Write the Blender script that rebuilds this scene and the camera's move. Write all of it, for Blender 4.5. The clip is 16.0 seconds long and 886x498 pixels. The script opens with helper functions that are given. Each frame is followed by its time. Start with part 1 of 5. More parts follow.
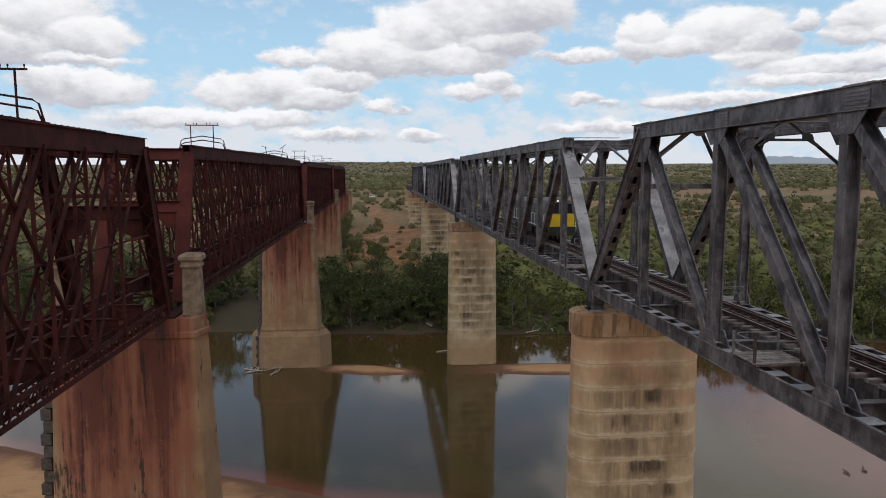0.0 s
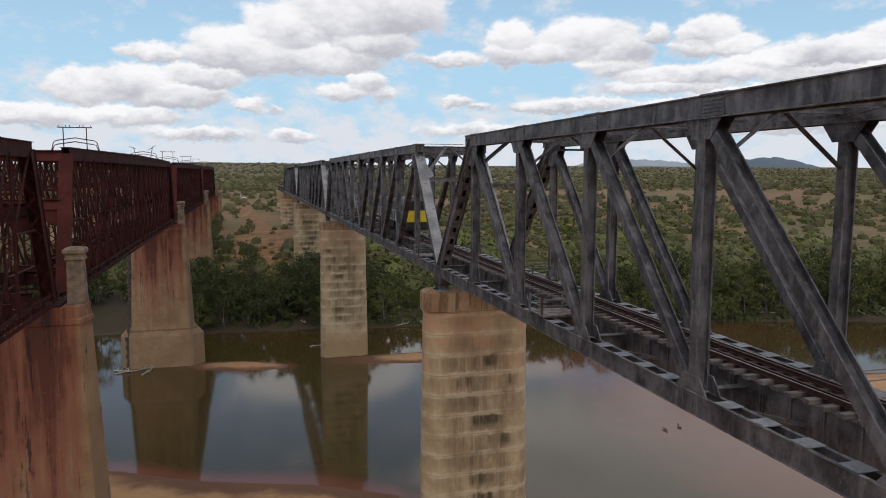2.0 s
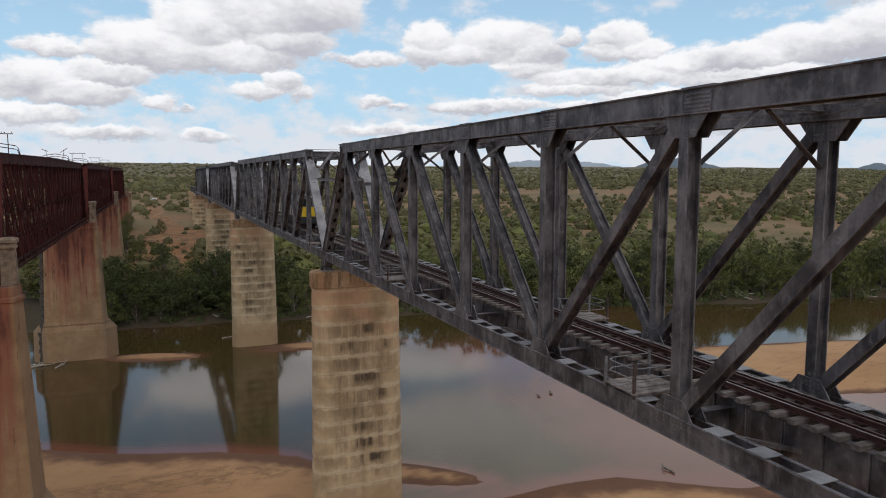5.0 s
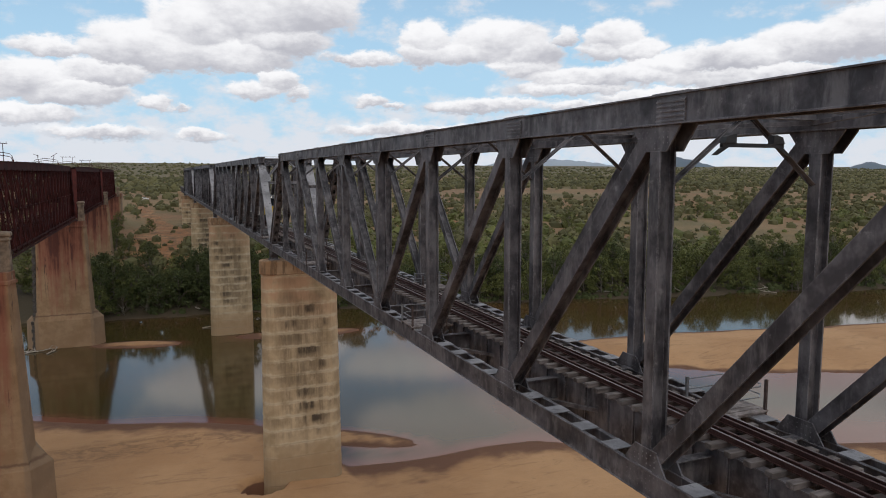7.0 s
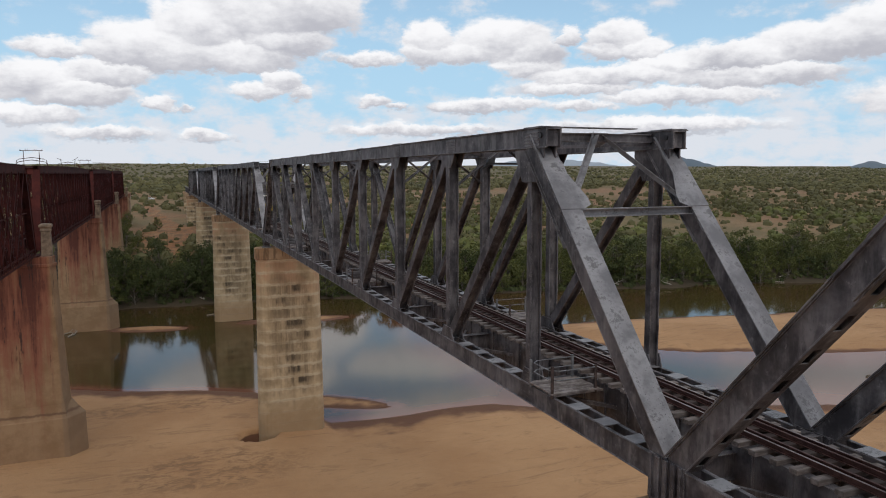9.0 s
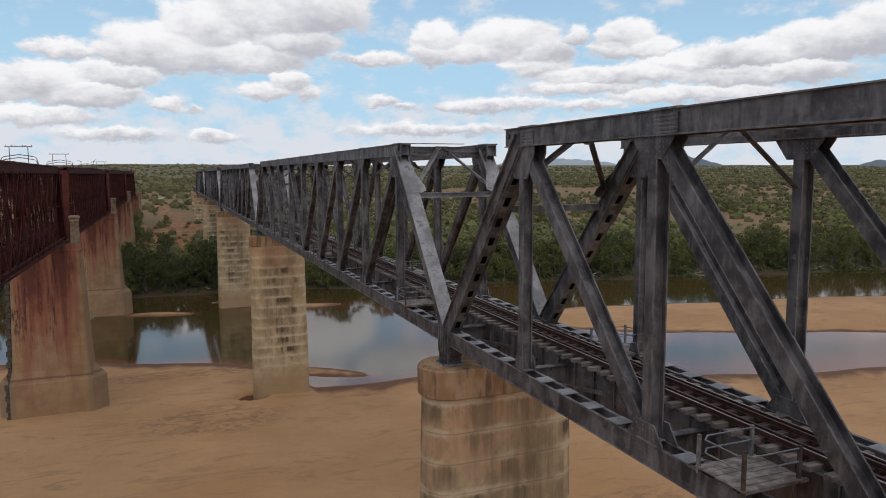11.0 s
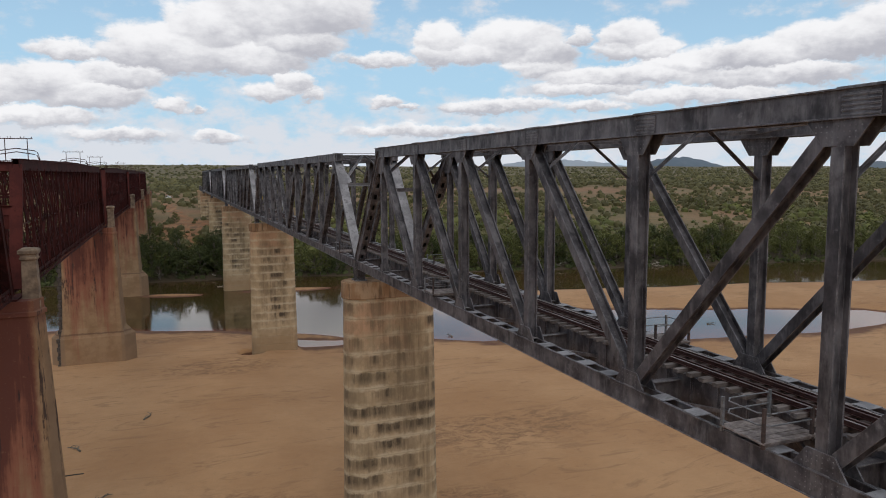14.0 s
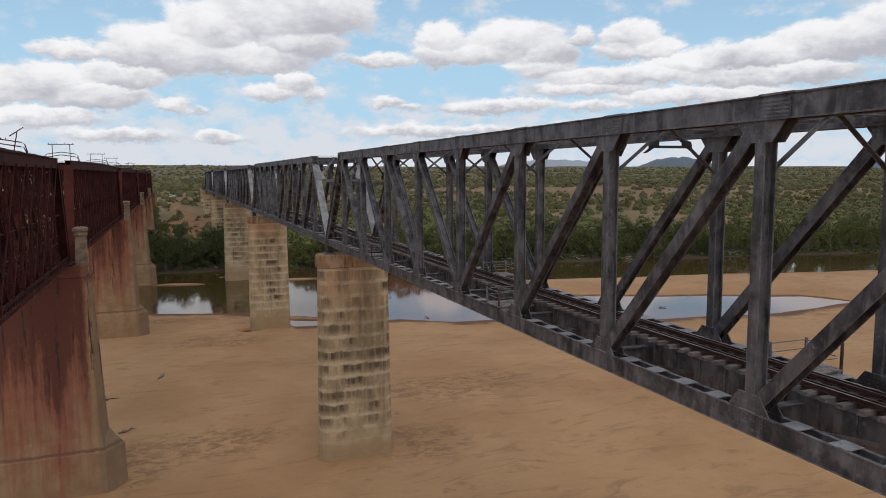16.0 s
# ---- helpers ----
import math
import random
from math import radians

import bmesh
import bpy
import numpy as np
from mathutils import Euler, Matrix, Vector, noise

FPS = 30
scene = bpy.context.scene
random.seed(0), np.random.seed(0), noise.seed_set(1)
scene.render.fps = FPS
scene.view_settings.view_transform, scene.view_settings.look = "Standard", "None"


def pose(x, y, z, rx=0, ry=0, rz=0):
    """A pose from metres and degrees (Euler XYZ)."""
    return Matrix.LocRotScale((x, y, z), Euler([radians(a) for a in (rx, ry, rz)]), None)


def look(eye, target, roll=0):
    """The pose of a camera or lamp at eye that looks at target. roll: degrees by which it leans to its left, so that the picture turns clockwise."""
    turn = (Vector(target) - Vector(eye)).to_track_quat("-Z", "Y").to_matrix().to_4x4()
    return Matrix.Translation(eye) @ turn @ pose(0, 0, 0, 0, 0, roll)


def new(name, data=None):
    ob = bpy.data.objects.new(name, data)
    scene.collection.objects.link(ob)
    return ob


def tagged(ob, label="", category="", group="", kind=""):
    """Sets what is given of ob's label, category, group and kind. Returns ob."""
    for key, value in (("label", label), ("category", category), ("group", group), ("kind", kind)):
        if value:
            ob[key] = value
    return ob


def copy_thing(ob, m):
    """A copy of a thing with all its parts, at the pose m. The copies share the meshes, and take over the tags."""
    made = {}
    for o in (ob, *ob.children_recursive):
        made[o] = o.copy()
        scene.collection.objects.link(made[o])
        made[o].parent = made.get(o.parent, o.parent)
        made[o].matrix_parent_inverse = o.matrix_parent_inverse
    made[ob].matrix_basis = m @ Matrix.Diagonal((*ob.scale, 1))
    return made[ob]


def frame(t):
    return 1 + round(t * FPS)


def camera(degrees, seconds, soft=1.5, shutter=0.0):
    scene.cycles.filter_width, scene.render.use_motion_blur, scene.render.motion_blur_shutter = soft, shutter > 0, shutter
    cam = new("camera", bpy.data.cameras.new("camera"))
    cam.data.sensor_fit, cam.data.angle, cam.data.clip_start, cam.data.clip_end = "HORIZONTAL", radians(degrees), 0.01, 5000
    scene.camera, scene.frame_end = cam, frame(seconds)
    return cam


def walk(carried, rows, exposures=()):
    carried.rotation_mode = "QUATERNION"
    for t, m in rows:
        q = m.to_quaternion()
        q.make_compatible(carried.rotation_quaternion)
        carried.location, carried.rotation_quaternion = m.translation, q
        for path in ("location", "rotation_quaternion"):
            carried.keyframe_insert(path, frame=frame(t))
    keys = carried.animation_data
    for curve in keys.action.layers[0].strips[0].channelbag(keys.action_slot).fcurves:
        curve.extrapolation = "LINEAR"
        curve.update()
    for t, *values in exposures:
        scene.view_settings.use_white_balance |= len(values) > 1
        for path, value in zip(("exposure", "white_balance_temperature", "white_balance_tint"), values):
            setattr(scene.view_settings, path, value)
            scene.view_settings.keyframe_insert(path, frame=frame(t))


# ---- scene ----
cam = camera(64.75, 16.0, soft=1.0)
ROWS = [
    (0.0, -16.051, 34.448, 33.683, -5.337, -6.585, 0.054),
    (0.5, -16.048, 32.636, 33.645, -7.827, -6.559, -0.021),
    (1.0, -16.055, 30.812, 33.644, -10.681, -6.522, -0.039),
    (1.5, -16.113, 28.917, 33.691, -13.272, -6.516, -0.106),
    (2.0, -16.227, 27.110, 33.727, -15.534, -6.465, -0.188),
    (2.5, -16.307, 25.406, 33.744, -17.630, -6.442, -0.213),
    (3.0, -16.468, 23.759, 33.754, -19.216, -6.408, -0.217),
    (5.5, -16.153, 12.021, 33.930, -22.281, -6.444, -0.090),
    (6.0, -15.123, 8.691, 34.063, -22.383, -6.453, -0.067),
    (6.5, -14.307, 5.262, 34.185, -22.366, -6.467, -0.007),
    (7.0, -14.005, 1.653, 34.386, -22.373, -6.474, -0.044),
    (7.5, -14.128, -2.050, 34.557, -22.367, -6.474, -0.047),
    (8.0, -14.491, -5.996, 34.689, -22.315, -6.478, 0.004),
    (8.5, -15.069, -10.102, 34.725, -22.252, -6.475, 0.034),
    (11.0, -15.150, -30.945, 34.713, -21.478, -6.495, 0.223),
    (11.5, -14.861, -35.334, 34.810, -21.456, -6.492, 0.222),
    (12.0, -14.859, -39.723, 34.867, -21.358, -6.473, 0.194),
    (12.5, -15.224, -44.108, 34.917, -21.337, -6.465, 0.185),
    (13.0, -15.822, -48.590, 34.827, -21.291, -6.435, 0.170),
    (13.5, -16.569, -53.108, 34.728, -21.269, -6.428, 0.133),
    (14.0, -17.305, -57.586, 34.582, -21.205, -6.420, 0.176),
    (14.5, -17.840, -62.203, 34.560, -21.147, -6.427, 0.207),
    (15.0, -18.160, -66.914, 34.510, -21.116, -6.403, 0.183),
    (15.5, -18.385, -71.663, 34.468, -21.106, -6.403, 0.182),
    (16.0, -18.548, -76.387, 34.428, -21.083, -6.410, 0.202),
]
walk(cam, [(t, pose(x, y, z, 90 + pitch, roll, yaw)) for t, x, y, z, yaw, pitch, roll in ROWS], exposures=[(0.0, 0.0), (8.5, 0.0), (11.0, -0.03), (16.0, -0.06)])


# ---- sky, sun ----
world = bpy.data.worlds.new("sky")
scene.world = world
world.use_nodes = True
WN, WL = world.node_tree.nodes, world.node_tree.links
WN.clear()


def wput(socket, value):
    if isinstance(value, (int, float)):
        socket.default_value = value
    elif isinstance(value, tuple):
        socket.default_value = value
    else:
        WL.new(value, socket)


def wm(op, a, b=0.0, c=0.0, clamp=False):
    n = WN.new("ShaderNodeMath")
    n.operation, n.use_clamp = op, clamp
    wput(n.inputs[0], a), wput(n.inputs[1], b), wput(n.inputs[2], c)
    return n.outputs[0]


def wrange(v, a, b, lo, hi):
    n = WN.new("ShaderNodeMapRange")
    n.interpolation_type = "SMOOTHSTEP"
    wput(n.inputs[0], v)
    for i, q in enumerate((a, b, lo, hi)):
        n.inputs[i + 1].default_value = q
    return n.outputs[0]


def wmix(fac, a, b):
    n = WN.new("ShaderNodeMix")
    n.data_type = "RGBA"
    wput(n.inputs[0], fac), wput(n.inputs[6], a), wput(n.inputs[7], b)
    return n.outputs[2]


def wnoise(vec, scale, detail, rough=0.55):
    n = WN.new("ShaderNodeTexNoise")
    WL.new(vec, n.inputs["Vector"])
    n.inputs["Scale"].default_value, n.inputs["Detail"].default_value, n.inputs["Roughness"].default_value = scale, detail, rough
    return n.outputs[0]


SUN_ELEVATION, SUN_AZIMUTH = 54.0, 190.0
coord = WN.new("ShaderNodeTexCoord").outputs["Generated"]
sep = WN.new("ShaderNodeSeparateXYZ")
WL.new(coord, sep.inputs[0])
azimuth = wm("MULTIPLY", wm("ARCTAN2", sep.outputs[0], sep.outputs[1]), 57.2958)
elevation = wm("MULTIPLY", wm("ARCSINE", sep.outputs[2]), 57.2958)
flat = WN.new("ShaderNodeCombineXYZ")
wput(flat.inputs[0], azimuth), wput(flat.inputs[1], wm("MULTIPLY", elevation, 1.7))
flat = flat.outputs[0]
puff = wm("SUBTRACT", wnoise(flat, 0.22, 7.0, 0.6), 0.5)
drift = wm("SUBTRACT", wnoise(flat, 0.09, 3.0), 0.5)
ruffle = wm("SUBTRACT", wnoise(flat, 0.45, 4.0, 0.6), 0.5)
shift = WN.new("ShaderNodeVectorMath")
shift.operation = "ADD"
WL.new(flat, shift.inputs[0])
shift.inputs[1].default_value = (31.0, 17.0, 5.0)
ruffle_b = wm("SUBTRACT", wnoise(shift.outputs[0], 0.40, 5.0, 0.65), 0.5)
billow = wm("SUBTRACT", wnoise(flat, 0.75, 5.0, 0.6), 0.5)
az_w = wm("ADD", azimuth, wm("ADD", wm("MULTIPLY", drift, 2.0), wm("MULTIPLY", ruffle, 3.6)))
el_w = wm("ADD", elevation, wm("ADD", wm("MULTIPLY", billow, 0.9), wm("MULTIPLY", ruffle_b, 1.5)))
best, height = -9.0, 0.0


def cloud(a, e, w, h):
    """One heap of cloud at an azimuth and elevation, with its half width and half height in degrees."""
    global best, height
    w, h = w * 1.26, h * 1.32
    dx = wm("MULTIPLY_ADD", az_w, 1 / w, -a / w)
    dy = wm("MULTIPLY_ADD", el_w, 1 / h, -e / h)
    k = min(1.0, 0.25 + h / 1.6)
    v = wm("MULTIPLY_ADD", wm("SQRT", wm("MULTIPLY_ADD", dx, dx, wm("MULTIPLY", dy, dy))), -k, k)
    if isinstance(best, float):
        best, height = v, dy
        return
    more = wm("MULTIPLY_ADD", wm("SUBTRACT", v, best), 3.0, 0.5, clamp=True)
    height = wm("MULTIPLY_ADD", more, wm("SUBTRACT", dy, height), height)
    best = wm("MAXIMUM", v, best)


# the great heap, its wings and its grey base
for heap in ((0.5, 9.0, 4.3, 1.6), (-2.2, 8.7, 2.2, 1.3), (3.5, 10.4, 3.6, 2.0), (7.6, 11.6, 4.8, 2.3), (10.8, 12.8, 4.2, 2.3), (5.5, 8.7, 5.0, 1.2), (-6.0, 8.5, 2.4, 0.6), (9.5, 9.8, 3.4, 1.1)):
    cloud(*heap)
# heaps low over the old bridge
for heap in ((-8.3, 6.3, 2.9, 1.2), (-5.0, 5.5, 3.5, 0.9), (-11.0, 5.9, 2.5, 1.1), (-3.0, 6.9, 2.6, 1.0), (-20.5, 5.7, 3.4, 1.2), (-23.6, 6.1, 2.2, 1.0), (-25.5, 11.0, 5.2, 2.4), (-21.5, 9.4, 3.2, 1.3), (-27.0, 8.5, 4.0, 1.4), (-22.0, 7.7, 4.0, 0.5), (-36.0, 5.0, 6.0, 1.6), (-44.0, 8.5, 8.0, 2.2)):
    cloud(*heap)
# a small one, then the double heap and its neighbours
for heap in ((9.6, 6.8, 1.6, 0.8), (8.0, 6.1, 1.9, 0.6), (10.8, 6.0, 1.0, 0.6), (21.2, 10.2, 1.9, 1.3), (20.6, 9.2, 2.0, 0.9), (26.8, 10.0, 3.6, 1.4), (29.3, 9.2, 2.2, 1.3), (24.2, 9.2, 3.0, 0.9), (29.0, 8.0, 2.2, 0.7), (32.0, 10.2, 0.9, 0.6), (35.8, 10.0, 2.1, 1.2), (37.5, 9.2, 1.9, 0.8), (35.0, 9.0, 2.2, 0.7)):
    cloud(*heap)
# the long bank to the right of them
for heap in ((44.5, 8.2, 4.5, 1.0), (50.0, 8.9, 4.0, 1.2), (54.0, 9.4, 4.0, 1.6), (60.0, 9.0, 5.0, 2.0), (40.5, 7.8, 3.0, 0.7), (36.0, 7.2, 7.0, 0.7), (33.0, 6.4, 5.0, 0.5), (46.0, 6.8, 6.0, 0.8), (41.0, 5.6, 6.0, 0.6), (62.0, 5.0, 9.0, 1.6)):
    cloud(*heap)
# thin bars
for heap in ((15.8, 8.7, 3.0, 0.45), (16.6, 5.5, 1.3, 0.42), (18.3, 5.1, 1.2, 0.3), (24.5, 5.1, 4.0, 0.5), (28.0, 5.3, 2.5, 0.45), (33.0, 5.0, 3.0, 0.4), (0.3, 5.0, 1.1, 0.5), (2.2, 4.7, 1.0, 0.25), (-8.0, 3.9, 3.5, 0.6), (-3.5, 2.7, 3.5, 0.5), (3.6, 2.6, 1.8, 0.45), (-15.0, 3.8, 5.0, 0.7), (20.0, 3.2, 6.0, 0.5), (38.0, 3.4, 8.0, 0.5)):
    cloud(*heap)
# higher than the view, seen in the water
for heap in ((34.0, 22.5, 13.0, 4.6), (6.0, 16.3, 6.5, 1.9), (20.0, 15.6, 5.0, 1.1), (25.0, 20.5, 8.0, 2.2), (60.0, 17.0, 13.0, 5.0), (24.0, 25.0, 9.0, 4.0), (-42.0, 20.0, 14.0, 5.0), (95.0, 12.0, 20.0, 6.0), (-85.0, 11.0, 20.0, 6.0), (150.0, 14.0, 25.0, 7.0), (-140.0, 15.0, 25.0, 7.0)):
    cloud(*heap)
# beyond these heaps the same broken cloud goes on over the whole sky
high = WN.new("ShaderNodeVectorMath")
high.operation = "DIVIDE"
WL.new(coord, high.inputs[0])
lift = WN.new("ShaderNodeCombineXYZ")
slope = wm("ADD", wm("MAXIMUM", sep.outputs[2], 0.0), 0.12)
for i in range(3):
    WL.new(slope, lift.inputs[i])
WL.new(lift.outputs[0], high.inputs[1])
broken = wrange(wm("ADD", wnoise(high.outputs[0], 0.9, 6.0), wrange(elevation, 20.0, 45.0, 0.0, 0.14)), 0.44, 0.58, 0.0, 1.0)
broken = wm("MULTIPLY", broken, wrange(elevation, 24.0, 33.0, 0.0, 1.0))
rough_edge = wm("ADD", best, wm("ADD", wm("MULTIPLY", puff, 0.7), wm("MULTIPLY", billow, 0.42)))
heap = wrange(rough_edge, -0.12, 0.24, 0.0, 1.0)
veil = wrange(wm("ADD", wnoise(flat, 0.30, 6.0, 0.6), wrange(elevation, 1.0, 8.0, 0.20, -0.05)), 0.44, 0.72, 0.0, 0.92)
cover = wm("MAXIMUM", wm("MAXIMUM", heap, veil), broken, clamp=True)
lit = wm("ADD", wm("MULTIPLY", height, 0.62), wm("ADD", wm("MULTIPLY", wm("ADD", puff, drift), 0.95), wm("MULTIPLY", billow, 0.40)))
lit = wrange(wm("ADD", lit, wrange(elevation, 14.0, 20.0, 0.0, 0.45)), -0.62, 0.46, 0.0, 1.0)
cloud_colour = wmix(lit, (0.50, 0.505, 0.56, 1), (0.955, 0.955, 0.975, 1))
cloud_colour = wmix(heap, (0.745, 0.765, 0.82, 1), cloud_colour)
# overhead the clouds show their grey undersides
cloud_colour = wmix(wrange(elevation, 33.0, 55.0, 0.0, 1.0), cloud_colour, (0.33, 0.36, 0.41, 1))
nishita = WN.new("ShaderNodeTexSky")
nishita.sky_type, nishita.sun_disc = "NISHITA", False
nishita.sun_elevation, nishita.sun_rotation = radians(SUN_ELEVATION), radians(SUN_AZIMUTH)
nishita.dust_density, nishita.ozone_density, nishita.air_density = 0.3, 0.7, 1.0
SKY = 0.12
scaled = WN.new("ShaderNodeVectorMath")
scaled.operation = "SCALE"
WL.new(nishita.outputs[0], scaled.inputs[0])
scaled.inputs["Scale"].default_value = SKY
# pale haze low over the plain
clear_sky = wmix(wrange(elevation, 1.0, 24.0, 0.92, 0.25), scaled.outputs[0], (0.42, 0.665, 0.87, 1))
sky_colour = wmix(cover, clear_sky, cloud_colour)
back = WN.new("ShaderNodeBackground")
WL.new(sky_colour, back.inputs[0])
back.inputs[1].default_value = 1.0
WL.new(back.outputs[0], WN.new("ShaderNodeOutputWorld").inputs[0])

sun = new("sun", bpy.data.lights.new("sun", "SUN"))
sun.data.energy, sun.data.angle, sun.data.color = 0.95, radians(36), (1.0, 0.95, 0.89)
toward = Vector((math.sin(radians(SUN_AZIMUTH)) * math.cos(radians(SUN_ELEVATION)), math.cos(radians(SUN_AZIMUTH)) * math.cos(radians(SUN_ELEVATION)), math.sin(radians(SUN_ELEVATION))))
sun.matrix_basis = look(toward * 300, (0, 0, 0))


# ---- materials ----
class Mat:
    """A small builder for one node material."""

    def __init__(self, name, roughness=0.8, metallic=0.0):
        self.m = bpy.data.materials.new(name)
        self.m.use_nodes = True
        self.n, self.l = self.m.node_tree.nodes, self.m.node_tree.links
        self.b = self.n["Principled BSDF"]
        self.b.inputs["Roughness"].default_value = roughness
        self.b.inputs["Metallic"].default_value = metallic
        self.where = self.n.new("ShaderNodeNewGeometry").outputs["Position"]
        self.local = self.n.new("ShaderNodeTexCoord").outputs["Object"]

    def put(self, socket, v):
        if isinstance(v, (int, float, tuple)):
            socket.default_value = v
        else:
            self.l.new(v, socket)

    def math(self, op, a, b=0.0, clamp=False):
        n = self.n.new("ShaderNodeMath")
        n.operation, n.use_clamp = op, clamp
        self.put(n.inputs[0], a), self.put(n.inputs[1], b)
        return n.outputs[0]

    def stretch(self, x, y, z, src=None):
        n = self.n.new("ShaderNodeMapping")
        self.l.new(src or self.where, n.inputs[0])
        n.inputs["Scale"].default_value = (x, y, z)
        return n.outputs[0]

    def noise(self, scale, detail=4.0, rough=0.55, vec=None, distortion=0.0):
        n = self.n.new("ShaderNodeTexNoise")
        self.l.new(vec or self.where, n.inputs["Vector"])
        for k, v in (("Scale", scale), ("Detail", detail), ("Roughness", rough), ("Distortion", distortion)):
            n.inputs[k].default_value = v
        return n.outputs[0]

    def ramp(self, v, a, b, lo=0.0, hi=1.0):
        n = self.n.new("ShaderNodeMapRange")
        n.interpolation_type = "SMOOTHSTEP"
        self.put(n.inputs[0], v)
        for i, q in enumerate((a, b, lo, hi)):
            n.inputs[i + 1].default_value = q
        return n.outputs[0]

    def mix(self, fac, a, b, blend="MIX"):
        n = self.n.new("ShaderNodeMix")
        n.data_type, n.blend_type = "RGBA", blend
        self.put(n.inputs[0], fac)
        self.put(n.inputs[6], (*a, 1.0) if isinstance(a, tuple) and len(a) == 3 else a)
        self.put(n.inputs[7], (*b, 1.0) if isinstance(b, tuple) and len(b) == 3 else b)
        return n.outputs[2]

    def height(self):
        n = self.n.new("ShaderNodeSeparateXYZ")
        self.l.new(self.where, n.inputs[0])
        return n.outputs

    def split(self, v):
        n = self.n.new("ShaderNodeSeparateXYZ")
        self.l.new(v, n.inputs[0])
        return n.outputs

    def random(self):
        return self.n.new("ShaderNodeObjectInfo").outputs["Random"]

    def island(self):
        return self.n.new("ShaderNodeNewGeometry").outputs["Random Per Island"]

    def colour(self, v):
        self.put(self.b.inputs["Base Color"], (*v, 1.0) if isinstance(v, tuple) and len(v) == 3 else v)
        return self

    def rough(self, v):
        self.put(self.b.inputs["Roughness"], v)
        return self

    def bump(self, v, strength=0.3, distance=0.02):
        n = self.n.new("ShaderNodeBump")
        n.inputs["Strength"].default_value, n.inputs["Distance"].default_value = strength, distance
        self.put(n.inputs["Height"], v)
        self.l.new(n.outputs[0], self.b.inputs["Normal"])
        return self


def make_steel():
    k = Mat("weathered_grey_steel", 0.55, 0.15)
    patch = k.ramp(k.noise(0.8, 6, 0.65), 0.36, 0.66)
    streak = k.ramp(k.noise(1.0, 5, 0.65, k.stretch(2.6, 2.6, 0.7)), 0.44, 0.68)
    c = k.mix(patch, (0.034, 0.030, 0.034), (0.140, 0.127, 0.133))
    c = k.mix(k.math("MULTIPLY", streak, 0.45), c, (0.29, 0.27, 0.27))
    c = k.mix(k.ramp(k.noise(0.45, 5, 0.7), 0.54, 0.66, 0, 0.8), c, (0.034, 0.029, 0.032))
    c = k.mix(k.ramp(k.noise(3.2, 5, 0.7), 0.60, 0.72, 0, 0.45), c, (0.31, 0.29, 0.29))
    c = k.mix(k.ramp(k.noise(7.0, 5, 0.65), 0.60, 0.72, 0, 0.4), c, (0.045, 0.040, 0.042))
    # edges paler: worn paint, with the sky's highlight on them painted in
    soft = k.n.new("ShaderNodeBevel")
    soft.samples = 3
    soft.inputs[0].default_value = 0.03
    dot = k.n.new("ShaderNodeVectorMath")
    dot.operation = "DOT_PRODUCT"
    k.l.new(soft.outputs[0], dot.inputs[0])
    k.l.new(k.n.new("ShaderNodeNewGeometry").outputs["Normal"], dot.inputs[1])
    edge = k.ramp(dot.outputs["Value"], 0.86, 0.98, 1.0, 0.0)
    c = k.mix(k.math("MULTIPLY", edge, k.ramp(k.noise(1.7, 4, 0.7), 0.40, 0.60, 0.1, 0.75)), c, (0.36, 0.34, 0.34))
    k.colour(c).rough(k.ramp(k.noise(2.0), 0.3, 0.7, 0.45, 0.75)).bump(k.noise(22, 3), 0.15, 0.01)
    return k.m


def make_pale_lit_steel():
    k = Mat("pale_flaking_steel_plate", 0.55, 0.1)
    patch = k.ramp(k.noise(0.8, 6, 0.65), 0.38, 0.62)
    # paler than the other steel: light falling on the plates is put into the colour
    c = k.mix(patch, (0.155, 0.148, 0.155), (0.31, 0.30, 0.305))
    c = k.mix(k.ramp(k.noise(1.6, 6, 0.75), 0.54, 0.62, 0, 0.75), c, (0.085, 0.078, 0.082))
    c = k.mix(k.ramp(k.noise(9.0, 5, 0.7), 0.58, 0.68, 0, 0.6), c, (0.10, 0.095, 0.10))
    k.colour(c).bump(k.noise(18, 3), 0.15, 0.01)
    return k.m


def make_rust(name, dark, light, flake):
    k = Mat(name, 0.9)
    k.b.inputs["Specular IOR Level"].default_value = 0.2
    c = k.mix(k.ramp(k.noise(0.7, 6, 0.65), 0.36, 0.64), dark, light)
    c = k.mix(k.ramp(k.noise(6.0, 5, 0.7), 0.56, 0.70, 0, 0.7), c, flake)
    k.colour(c).bump(k.noise(30, 4, 0.7), 0.25, 0.01)
    return k.m


